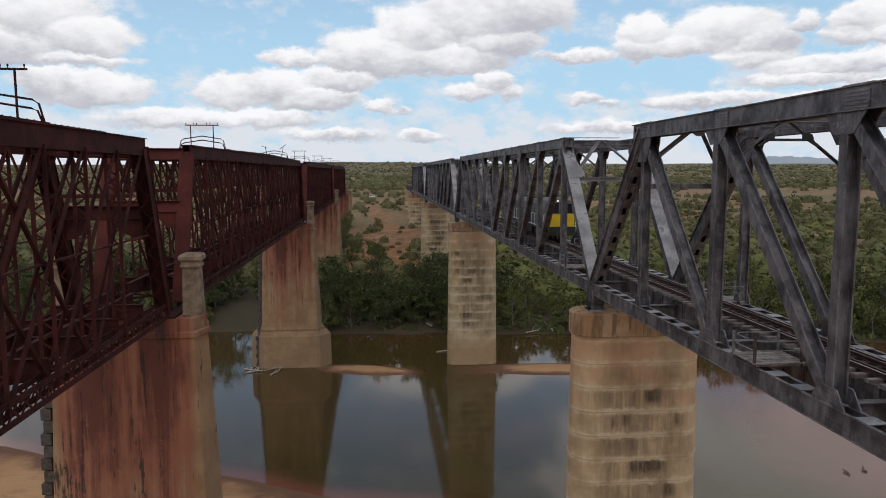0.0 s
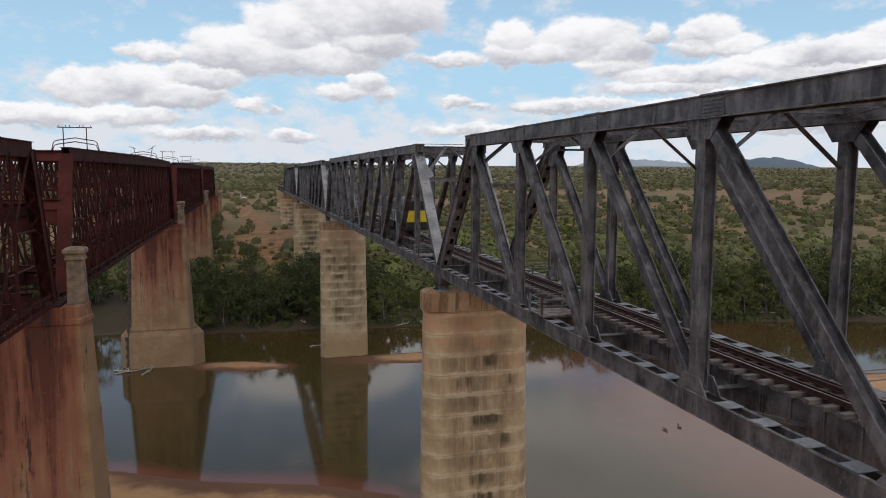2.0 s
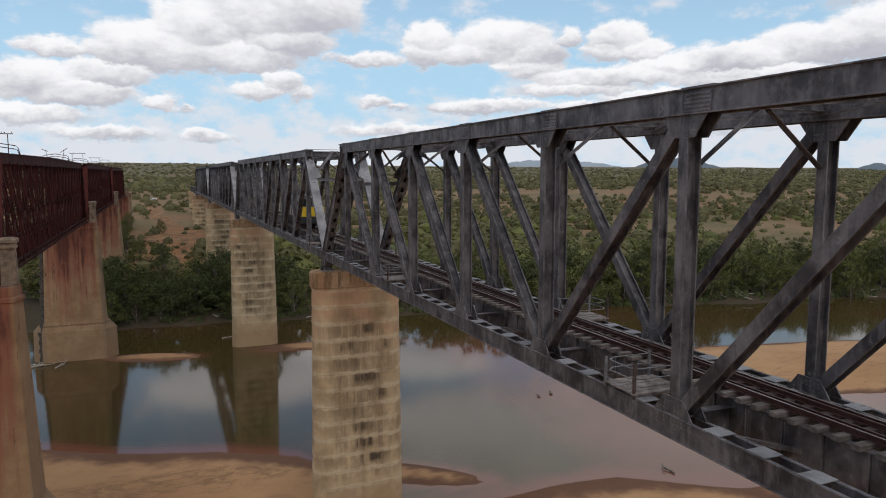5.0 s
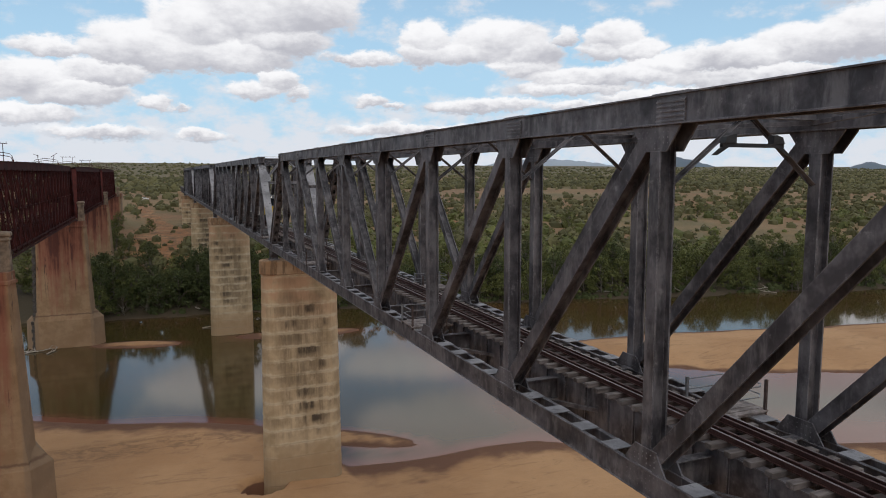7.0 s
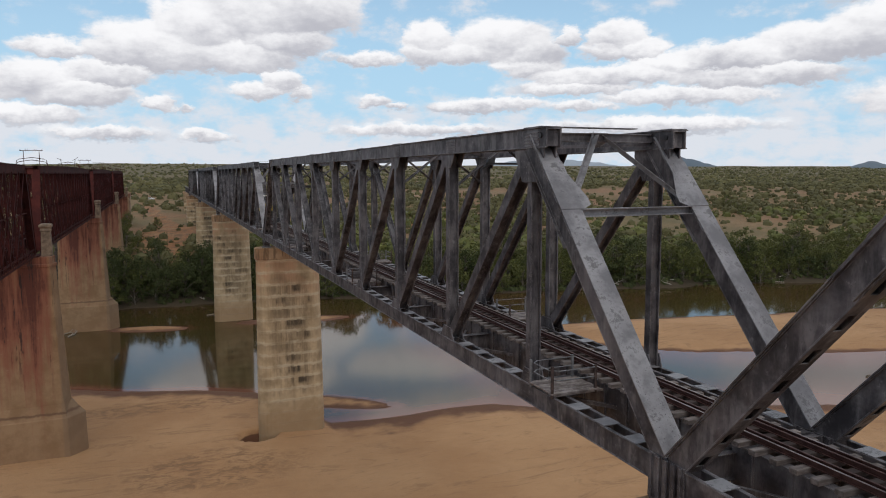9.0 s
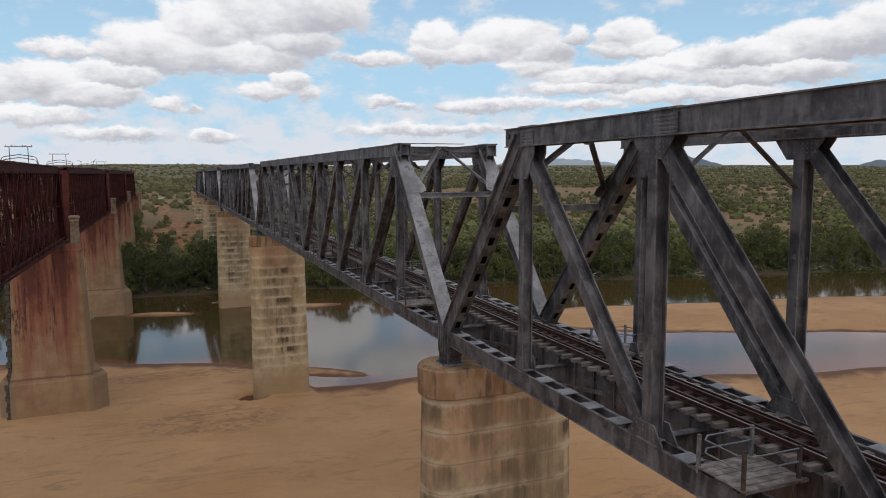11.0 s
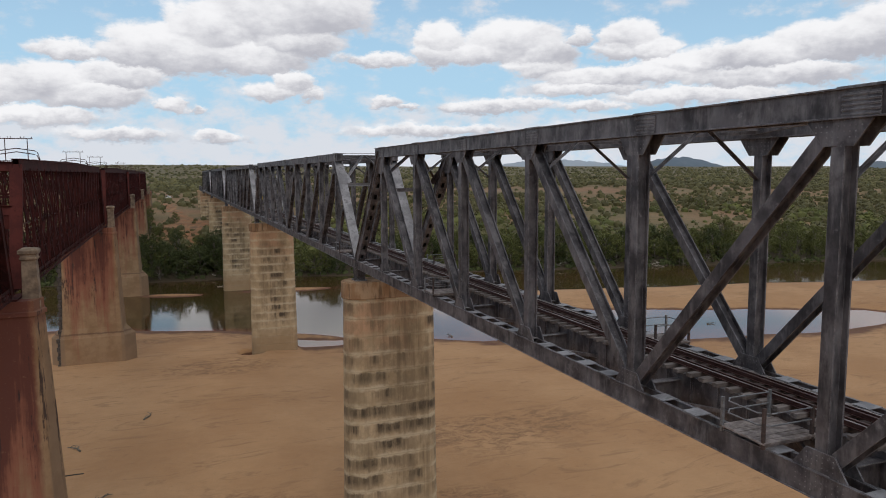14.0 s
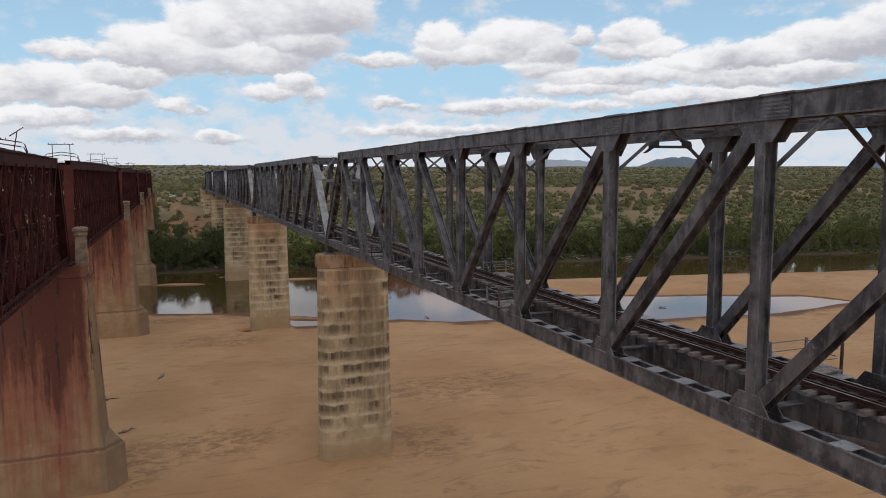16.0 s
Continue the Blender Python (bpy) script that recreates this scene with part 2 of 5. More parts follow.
def make_concrete():
    """Concrete cast in lifts: pale ragged laitance at each joint, dark run-off blotches hanging below it."""
    k = Mat("stained_concrete", 0.9)
    s, o = k.height(), k.split(k.local)
    c = k.mix(k.ramp(k.noise(0.5, 5, 0.6), 0.35, 0.65), (0.37, 0.265, 0.150), (0.53, 0.39, 0.235))
    # iron-pink wash under the cap
    drips = k.ramp(k.noise(2.6, 5, 0.7, k.stretch(1.0, 1.0, 0.15)), 0.46, 0.58)
    c = k.mix(k.math("MULTIPLY", k.ramp(s[2], 22.4, 23.8), k.math("MULTIPLY", drips, 0.7)), c, (0.14, 0.085, 0.045))
    c = k.mix(k.math("MULTIPLY", k.ramp(s[2], 17.0, 21.5), k.ramp(k.noise(0.35, 5, 0.65), 0.36, 0.58, 0, 0.75)), c, (0.50, 0.285, 0.165))
    level = k.math("ADD", o[2], k.math("MULTIPLY", k.math("SUBTRACT", k.noise(1.4, 4, 0.65), 0.5), 0.42))
    steps = k.math("DIVIDE", k.math("SUBTRACT", level, 0.9), 1.52)
    lift, course = k.math("FRACT", steps), k.math("FLOOR", steps)
    # each lift has weathered in its own way
    own = k.n.new("ShaderNodeCombineXYZ")
    k.put(own.inputs[0], o[0]), k.put(own.inputs[1], s[1]), k.put(own.inputs[2], k.math("MULTIPLY", course, 1.7))
    patch = k.ramp(k.noise(0.45, 4, 0.6, own.outputs[0]), 0.45, 0.60)
    run = k.ramp(k.noise(2.2, 6, 0.75, k.stretch(1.0, 1.0, 0.10)), 0.34, 0.56, 0.45, 1.0)
    wander = k.math("MULTIPLY", k.math("SUBTRACT", k.noise(0.22, 3), 0.5), 5.0)
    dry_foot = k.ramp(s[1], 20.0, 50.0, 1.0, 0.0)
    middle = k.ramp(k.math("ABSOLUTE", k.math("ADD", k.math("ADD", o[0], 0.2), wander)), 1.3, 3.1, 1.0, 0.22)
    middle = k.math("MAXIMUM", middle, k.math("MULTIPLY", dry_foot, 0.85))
    long_run = k.ramp(k.noise(0.85, 5, 0.7, k.stretch(1.0, 1.0, 0.03)), 0.47, 0.62)
    hang = k.math("MULTIPLY", k.ramp(lift, 0.10, 0.55), k.ramp(lift, 0.86, 0.93, 1.0, 0.0))
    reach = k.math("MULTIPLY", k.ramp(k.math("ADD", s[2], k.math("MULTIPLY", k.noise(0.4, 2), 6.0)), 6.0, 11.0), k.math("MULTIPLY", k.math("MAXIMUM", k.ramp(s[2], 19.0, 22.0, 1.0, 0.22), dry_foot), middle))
    stain = k.math("MULTIPLY", k.math("MULTIPLY", hang, k.math("MULTIPLY", patch, run)), reach)
    c = k.mix(k.math("MULTIPLY", stain, 1.15, clamp=True), c, (0.070, 0.050, 0.030))
    c = k.mix(k.math("MULTIPLY", k.math("MULTIPLY", long_run, run), k.math("MULTIPLY", reach, 0.55)), c, (0.105, 0.072, 0.042))
    grime = k.math("MULTIPLY", k.ramp(k.noise(0.6, 6, 0.75, k.stretch(1, 1, 0.6)), 0.44, 0.60, 0, 0.6), reach)
    c = k.mix(grime, c, (0.215, 0.155, 0.090))
    near = k.math("PINGPONG", k.math("ADD", lift, 0.03), 0.5)
    pale = k.ramp(k.math("ADD", near, k.math("MULTIPLY", k.math("SUBTRACT", k.noise(2.6, 5, 0.75), 0.5), 0.34)), 0.20, 0.04)
    c = k.mix(k.math("MULTIPLY", pale, k.ramp(k.noise(0.5, 3), 0.36, 0.60, 0.15, 0.85)), c, (0.56, 0.455, 0.305))
    foot = k.ramp(k.math("ADD", s[2], k.math("MULTIPLY", k.noise(0.8, 4), 1.6)), 2.6, 7.0, 0.8, 0.0)
    c = k.mix(foot, c, (0.325, 0.205, 0.105))
    c = k.mix(k.ramp(k.noise(14, 4, 0.7), 0.60, 0.72, 0, 0.35), c, (0.26, 0.20, 0.135))
    k.colour(c).bump(k.math("ADD", k.noise(5, 5, 0.65), k.math("MULTIPLY", k.noise(40, 2), 0.3)), 0.3, 0.03)
    return k.m


def make_cap_concrete():
    k = Mat("iron_stained_concrete_cap", 0.9)
    c = k.mix(k.ramp(k.noise(0.8, 5, 0.6), 0.35, 0.65), (0.33, 0.205, 0.115), (0.43, 0.29, 0.175))
    c = k.mix(k.ramp(k.noise(0.9, 4, 0.6, k.stretch(1, 1, 0.3)), 0.46, 0.62, 0, 0.7), c, (0.26, 0.135, 0.060))
    c = k.mix(k.ramp(k.noise(2.2, 5, 0.7, k.stretch(1, 1, 0.14)), 0.50, 0.64, 0, 0.75), c, (0.12, 0.075, 0.042))
    k.colour(c).bump(k.noise(6, 5, 0.65), 0.3, 0.03)
    return k.m


def make_old_masonry():
    """Pale rendered stone with rust washed down from the steel above."""
    k = Mat("rust_washed_masonry", 0.92)
    s, o = k.height(), k.split(k.local)
    c = k.mix(k.ramp(k.noise(0.45, 5, 0.6), 0.35, 0.65), (0.255, 0.150, 0.076), (0.350, 0.222, 0.122))
    # a darker, duller brown out towards the pointed ends
    out = k.math("ABSOLUTE", o[0])
    c = k.mix(k.ramp(out, 4.30, 4.62, 0.0, 0.55), c, (0.215, 0.150, 0.098))
    column = k.noise(0.75, 4, 0.65, k.stretch(1.0, 0.5, 0.035))
    cloudy = k.noise(0.55, 5, 0.7, k.stretch(1.0, 0.7, 0.5))
    top = k.ramp(s[2], 1.0, 23.0)
    reach = k.math("ADD", top, k.math("ADD", k.math("MULTIPLY", k.math("SUBTRACT", column, 0.5), 1.8), k.math("MULTIPLY", k.math("SUBTRACT", cloudy, 0.5), 0.9)))
    run = k.noise(1.7, 5, 0.7, k.stretch(1.0, 0.6, 0.06))
    reach = k.math("ADD", reach, k.math("MULTIPLY", k.math("SUBTRACT", run, 0.5), 1.1))
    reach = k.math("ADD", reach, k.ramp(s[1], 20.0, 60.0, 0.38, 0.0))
    inside = k.ramp(k.math("ADD", out, k.math("MULTIPLY", k.math("SUBTRACT", cloudy, 0.5), 1.2)), 3.55, 4.15, 1.0, 0.0)
    inside = k.math("MAXIMUM", inside, k.ramp(s[2], 22.8, 24.0, 0.0, 0.55))
    wash = k.math("MULTIPLY", k.ramp(reach, 0.18, 0.85), inside)
    c = k.mix(k.math("MULTIPLY", wash, 0.92), c, (0.270, 0.100, 0.060))
    c = k.mix(k.math("MULTIPLY", k.ramp(reach, 0.74, 1.15), k.math("MULTIPLY", inside, 0.85)), c, (0.095, 0.028, 0.020))
    black = k.ramp(k.math("ADD", k.math("MULTIPLY", run, 0.85), k.math("MULTIPLY", k.noise(2.3, 5, 0.75, k.stretch(1, 1, 0.4)), 0.30)), 0.645, 0.70)
    c = k.mix(k.math("MULTIPLY", black, k.math("MULTIPLY", k.ramp(top, 0.25, 0.75), 0.92)), c, (0.045, 0.026, 0.023))
    c = k.mix(k.ramp(k.noise(0.9, 5, 0.75, k.stretch(1, 1, 2.0)), 0.62, 0.70, 0, 0.18), c, (0.46, 0.33, 0.22))
    # a wavering dark brown line along the top of the plinth
    ledge_z = k.math("ADD", s[2], k.math("MULTIPLY", k.math("SUBTRACT", k.noise(1.3, 4, 0.7), 0.5), 0.5))
    line = k.ramp(k.math("ABSOLUTE", k.math("SUBTRACT", ledge_z, 6.45)), 0.03, 0.24, 0.75, 0.0)
    c = k.mix(line, c, (0.13, 0.070, 0.042))
    c = k.mix(k.ramp(s[2], 5.0, 0.6, 0.0, 0.35), c, (0.30, 0.175, 0.09))
    c = k.mix(k.ramp(k.noise(9, 5, 0.7), 0.62, 0.72, 0, 0.4), c, (0.30, 0.22, 0.15))
    k.colour(c).bump(k.math("ADD", k.noise(4, 5, 0.65), k.math("MULTIPLY", k.noise(30, 2), 0.3)), 0.3, 0.03)
    return k.m


def make_ground():
    """Sand in the river bed; dry grass, red earth and green scrub on the banks and the plain."""
    k = Mat("river_sand_and_dry_grass", 0.95)
    s = k.height()
    sand = k.mix(k.ramp(k.noise(0.05, 5, 0.6), 0.35, 0.65), (0.395, 0.210, 0.092), (0.485, 0.277, 0.132))
    drag = k.noise(0.16, 6, 0.7, k.stretch(0.55, 1.7, 1), 2.0)
    sand = k.mix(k.ramp(drag, 0.53, 0.66, 0, 0.5), sand, (0.245, 0.13, 0.062))
    trodden = k.n.new("ShaderNodeAttribute")
    trodden.attribute_name = "trodden"
    scuffed = k.ramp(k.math("ADD", trodden.outputs["Fac"], k.math("MULTIPLY", k.noise(0.12, 4, 0.6), 0.6)), 0.45, 0.85, 0.12, 1.0)
    scuff = k.noise(0.6, 6, 0.78, k.stretch(0.8, 1.2, 1), 0.6)
    sand = k.mix(k.math("MULTIPLY", scuffed, k.ramp(scuff, 0.42, 0.62, 0, 0.85)), sand, (0.225, 0.118, 0.054))
    sand = k.mix(k.ramp(k.noise(1.1, 5, 0.75), 0.60, 0.70, 0, 0.35), sand, (0.20, 0.12, 0.065))
    wet = k.ramp(k.math("ADD", s[2], k.math("MULTIPLY", k.noise(0.18, 4), 0.5)), 0.32, 0.52, 1.0, 0.0)
    sand = k.mix(k.math("MULTIPLY", wet, 0.92), sand, (0.120, 0.050, 0.026))
    dry = k.mix(k.ramp(k.noise(0.02, 5, 0.6), 0.4, 0.6), (0.235, 0.146, 0.066), (0.170, 0.122, 0.050))
    dry = k.mix(k.ramp(k.noise(0.013, 5, 0.65), 0.46, 0.55, 0, 0.9), dry, (0.255, 0.135, 0.066))
    dry = k.mix(k.ramp(k.noise(0.026, 6, 0.7), 0.49, 0.62, 0, 0.6), dry, (0.105, 0.098, 0.036))
    dry = k.mix(k.ramp(k.noise(0.4, 5, 0.75), 0.49, 0.66, 0, 0.5), dry, (0.095, 0.074, 0.034))
    earth = k.n.new("ShaderNodeAttribute")
    earth.attribute_name = "earth"
    bare = k.mix(k.ramp(k.noise(0.09, 5, 0.7), 0.42, 0.60), (0.28, 0.118, 0.042), (0.33, 0.180, 0.080))
    bare = k.mix(k.ramp(k.noise(0.35, 6, 0.8), 0.46, 0.60, 0, 0.85), bare, (0.095, 0.062, 0.028))
    dry = k.mix(k.ramp(k.math("ADD", earth.outputs["Fac"], k.math("MULTIPLY", k.math("SUBTRACT", k.noise(0.07, 5, 0.7), 0.5), 1.3)), 0.35, 0.65), dry, bare)
    bank = k.n.new("ShaderNodeAttribute")
    bank.attribute_name = "bank"
    dry = k.mix(k.ramp(bank.outputs["Fac"], 350.0, 1500.0, 0, 0.65), dry, (0.088, 0.088, 0.038))
    c = k.mix(k.ramp(k.math("ADD", bank.outputs["Fac"], k.math("MULTIPLY", k.noise(0.25, 4), 3.0)), 1.2, 2.6), sand, dry)
    c = k.mix(k.ramp(k.math("ADD", bank.outputs["Fac"], k.math("MULTIPLY", k.noise(0.3, 4), 3.0)), -6.0, -3.0), c, (0.062, 0.044, 0.024))
    c = k.mix(k.ramp(bank.outputs["Fac"], 22.0, 45.0), c, dry)
    # dark brown ground along the far bank, fading out up the slope
    bank_brown = k.ramp(bank.outputs["Fac"], 22.0, 45.0, 0.85, 0.0)
    c = k.mix(k.math("MULTIPLY", bank_brown, k.ramp(bank.outputs["Fac"], 0.5, 3.0)), c, (0.055, 0.042, 0.022))
    rip = k.math("ADD", k.noise(1.2, 6, 0.7), k.math("MULTIPLY", k.noise(9, 3), 0.25))
    k.colour(c).bump(k.math("ADD", rip, k.math("ADD", k.math("MULTIPLY", drag, 1.5), k.math("MULTIPLY", scuff, 1.0))), 0.5, 0.18)
    return k.m


def make_water():
    k = Mat("muddy_river_water", 0.07)
    c = k.mix(k.ramp(k.noise(0.02, 4, 0.6), 0.35, 0.65), (0.056, 0.042, 0.013), (0.082, 0.046, 0.019))
    shoal = k.n.new("ShaderNodeAttribute")
    shoal.attribute_name = "shoal"
    c = k.mix(k.ramp(k.math("ADD", shoal.outputs["Fac"], k.math("MULTIPLY", k.math("SUBTRACT", k.noise(0.12, 4), 0.5), 0.5)), 0.05, 1.0), c, (0.180, 0.068, 0.042))
    k.colour(c)
    k.b.inputs["IOR"].default_value = 1.37
    k.bump(k.noise(0.9, 3, 0.5, k.stretch(1, 0.6, 1)), 0.02, 0.02)
    return k.m


def make_leaf(name, dark, light):
    k = Mat(name, 0.7)
    c = k.mix(k.island(), dark, light)
    c = k.mix(k.ramp(k.random(), 0.2, 1.0, 0, 0.6), c, tuple(q * 0.62 for q in light))
    k.colour(c)
    k.b.inputs["Specular IOR Level"].default_value = 0.25
    return k.m


def make_bark(name, a, b):
    k = Mat(name, 0.9)
    k.colour(k.mix(k.ramp(k.noise(3, 5, 0.7, k.stretch(1, 1, 0.3)), 0.35, 0.65), a, b)).bump(k.noise(12, 4), 0.4, 0.03)
    return k.m


def make_plain(name, a, b, scale=2.0, roughness=0.6, metallic=0.0):
    k = Mat(name, roughness, metallic)
    k.colour(k.mix(k.ramp(k.noise(scale, 5, 0.65), 0.35, 0.68), a, b)).bump(k.noise(scale * 9, 3), 0.12, 0.01)
    return k.m


STEEL, PALE_LIT = make_steel(), make_pale_lit_steel()
RUST = make_rust("dark_rusted_iron", (0.032, 0.0096, 0.0090), (0.070, 0.0172, 0.0152), (0.016, 0.0072, 0.0072))
# brighter copy of the rust: sunlight on the near end posts, as colour
LIT_RED = make_rust("faded_red_lead_paint", (0.060, 0.016, 0.014), (0.096, 0.024, 0.019), (0.036, 0.012, 0.011))
STONE = make_plain("grey_tan_pillar_stone", (0.14, 0.100, 0.070), (0.32, 0.235, 0.16), 1.3, 0.92)
CONCRETE, CAP, MASONRY = make_concrete(), make_cap_concrete(), make_old_masonry()
GROUND, WATER = make_ground(), make_water()
LEAF = make_leaf("dark_green_leaves", (0.028, 0.038, 0.012), (0.098, 0.112, 0.036))
OLIVE = make_leaf("olive_green_leaves", (0.050, 0.060, 0.018), (0.172, 0.176, 0.050))
SCRUB = make_leaf("olive_scrub_leaves", (0.058, 0.056, 0.022), (0.150, 0.134, 0.054))
BARK = make_bark("grey_bark", (0.10, 0.08, 0.06), (0.22, 0.19, 0.15))
BLEACHED = make_bark("bleached_dead_wood", (0.28, 0.24, 0.19), (0.46, 0.41, 0.35))
TIMBER = make_plain("weathered_grey_timber", (0.14, 0.112, 0.10), (0.34, 0.29, 0.265), 3.0, 0.9)


def make_sleeper():
    """Weathered timber with oil and rust soaked in between the rails."""
    k = Mat("weathered_sleeper_timber", 0.9)
    o = k.split(k.local)
    c = k.mix(k.ramp(k.noise(3.0, 5, 0.65, k.stretch(0.4, 2, 2)), 0.35, 0.68), (0.115, 0.092, 0.082), (0.27, 0.228, 0.206))
    c = k.mix(k.ramp(k.math("ADD", k.math("ABSOLUTE", o[0]), k.math("MULTIPLY", k.noise(2.0), 0.2)), 0.74, 0.90, 0.93, 0.0), c, (0.045, 0.028, 0.024))
    c = k.mix(k.ramp(k.random(), 0.2, 1.0, 0, 0.45), c, (0.09, 0.075, 0.068))
    k.colour(c).bump(k.noise(20, 3), 0.2, 0.01)
    return k.m


SLEEPER = make_sleeper()
RAIL = make_plain("brown_rail_steel", (0.058, 0.023, 0.019), (0.100, 0.045, 0.036), 3.0, 0.6, 0.3)
SHINE = make_plain("polished_rail_head", (0.16, 0.12, 0.11), (0.26, 0.21, 0.19), 4.0, 0.4, 0.6)
GALVANISED = make_plain("galvanised_steel", (0.15, 0.15, 0.155), (0.28, 0.28, 0.285), 5.0, 0.5, 0.4)
YELLOW = make_plain("yellow_engine_paint", (0.62, 0.42, 0.010), (0.72, 0.50, 0.02), 1.5, 0.4)
ENGINE_GREY = make_plain("grey_engine_paint", (0.10, 0.10, 0.105), (0.17, 0.17, 0.175), 1.5, 0.5)
BLACK = make_plain("sooty_black_paint", (0.012, 0.012, 0.013), (0.03, 0.03, 0.032), 2.0, 0.5)
WHITE = make_plain("white_paint", (0.72, 0.72, 0.71), (0.82, 0.82, 0.81), 2.0, 0.45)
GLASS = make_plain("dark_window_glass", (0.015, 0.017, 0.02), (0.02, 0.022, 0.026), 1.0, 0.06)
# haze is painted into both hill colours: bluer, then paler with distance
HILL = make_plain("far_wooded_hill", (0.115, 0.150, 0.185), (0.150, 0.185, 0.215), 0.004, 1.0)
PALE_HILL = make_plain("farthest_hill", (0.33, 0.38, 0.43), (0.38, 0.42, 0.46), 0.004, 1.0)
LAMP = Mat("headlight_glow", 0.3)
LAMP.b.inputs["Emission Color"].default_value, LAMP.b.inputs["Emission Strength"].default_value = (1, 0.96, 0.85, 1), 1.3
LAMP = LAMP.m


# ---- mesh helpers ----
def part(name, bm, material, parent=None, label="", smooth=False):
    """Links a bmesh as one mesh object, under a thing or a part."""
    me = bpy.data.meshes.new(name)
    bm.to_mesh(me)
    bm.free()
    me.materials.append(material)
    if smooth:
        me.polygons.foreach_set("use_smooth", [True] * len(me.polygons))
    ob = new(name, me)
    if parent:
        ob.parent = parent
    return tagged(ob, label=label)


def again(ob, m, parent=None):
    """One more object on the same mesh, at another pose."""
    o = new(ob.name.split(".")[0], ob.data)
    o.parent = parent or ob.parent
    o.matrix_basis = m
    if "label" in ob:
        o["label"] = ob["label"]
    return o


def from_arrays(name, verts, faces, material, parent=None, smooth=False):
    """A mesh from numpy arrays of vertices and of faces that all have the same number of corners."""
    me = bpy.data.meshes.new(name)
    n, c = faces.shape
    me.vertices.add(len(verts)), me.loops.add(n * c), me.polygons.add(n)
    me.vertices.foreach_set("co", verts.astype(np.float32).ravel())
    me.loops.foreach_set("vertex_index", faces.astype(np.int32).ravel())
    me.polygons.foreach_set("loop_start", np.arange(0, n * c, c, dtype=np.int32))
    me.polygons.foreach_set("use_smooth", np.full(n, smooth))
    me.update(calc_edges=True)
    me.validate()
    me.materials.append(material)
    ob = new(name, me)
    if parent:
        ob.parent = parent
    return ob


def thing(name, label, category, group="", at=(0, 0, 0)):
    ob = tagged(new(name), label=label, category=category, group=group)
    ob.matrix_basis = pose(*at)
    return ob


def box(bm, x0, x1, y0, y1, z0, z1):
    v = [bm.verts.new((x, y, z)) for z in (z0, z1) for y in (y0, y1) for x in (x0, x1)]
    for q in ((0, 2, 3, 1), (4, 5, 7, 6), (0, 1, 5, 4), (2, 6, 7, 3), (0, 4, 6, 2), (1, 3, 7, 5)):
        bm.faces.new([v[i] for i in q])


def axes(p0, p1, side):
    """Unit vectors along a bar, across it in the direction of side, and square to both."""
    d = (Vector(p1) - Vector(p0)).normalized()
    s = (Vector(side) - d * d.dot(Vector(side))).normalized()
    return d, s, d.cross(s)


def bar(bm, p0, p1, w, h, side=(1, 0, 0), o1=0.0, o2=0.0):
    """A straight bar from p0 to p1, w wide along side and h across it, shifted by o1 and o2 in these directions."""
    p0, p1 = Vector(p0), Vector(p1)
    d, s, u = axes(p0, p1, side)
    off = s * o1 + u * o2
    v = [bm.verts.new(p + off + s * a * w / 2 + u * b * h / 2) for p in (p0, p1) for a, b in ((-1, -1), (1, -1), (1, 1), (-1, 1))]
    for q in ((3, 2, 1, 0), (4, 5, 6, 7), (0, 1, 5, 4), (1, 2, 6, 5), (2, 3, 7, 6), (3, 0, 4, 7)):
        bm.faces.new([v[i] for i in q])


def extrude(bm, p0, p1, outline, side=(1, 0, 0)):
    """One rolled section: an outline of (along side, across it), drawn from p0 to p1."""
    d, s, u = axes(p0, p1, side)
    loft(bm, [[Vector(p) + s * a + u * b for a, b in outline] for p in (p0, p1)])


def h_section(bm, p0, p1, depth, width, flange=0.045, web=0.05, side=(1, 0, 0)):
    """A riveted H: two flanges at the ends of depth (along side), width wide, and the web between them."""
    a, b, w, t = depth / 2, depth / 2 - flange, width / 2, web / 2
    extrude(bm, p0, p1, [(-a, -w), (-b, -w), (-b, -t), (b, -t), (b, -w), (a, -w), (a, w), (b, w), (b, t), (-b, t), (-b, w), (-a, w)], side)


def rivets(bm, places, normal, r=0.022):
    """Low domes at the given places."""
    n = Vector(normal)
    s = n.orthogonal().normalized()
    u = n.cross(s)
    for p in places:
        p = Vector(p)
        ring = [bm.verts.new(p + (s * math.cos(a) + u * math.sin(a)) * r) for a in (0.5, 2.07, 3.64, 5.21)]
        tip = bm.verts.new(p + n * r * 0.7)
        for i in range(4):
            bm.faces.new((ring[i], ring[(i + 1) % 4], tip))


def prism(bm, outline, a, b, axis=2):
    """A plate with a flat outline, from a to b along an axis (0, 1 or 2)."""
    def at(p, h):
        return {0: (h, p[0], p[1]), 1: (p[0], h, p[1]), 2: (p[0], p[1], h)}[axis]
    lo, hi = [bm.verts.new(at(p, a)) for p in outline], [bm.verts.new(at(p, b)) for p in outline]
    bm.faces.new(lo[::-1]), bm.faces.new(hi)
    n = len(outline)
    for i in range(n):
        bm.faces.new((lo[i], lo[(i + 1) % n], hi[(i + 1) % n], hi[i]))


def loft(bm, rings, close=True):
    """Skins rings of points that all have the same number of corners."""
    made = [[bm.verts.new(p) for p in r] for r in rings]
    n = len(made[0])
    for a, b in zip(made, made[1:]):
        for i in range(n):
            bm.faces.new((a[i], a[(i + 1) % n], b[(i + 1) % n], b[i]))
    if close:
        bm.faces.new(made[0][::-1]), bm.faces.new(made[-1])
    return made


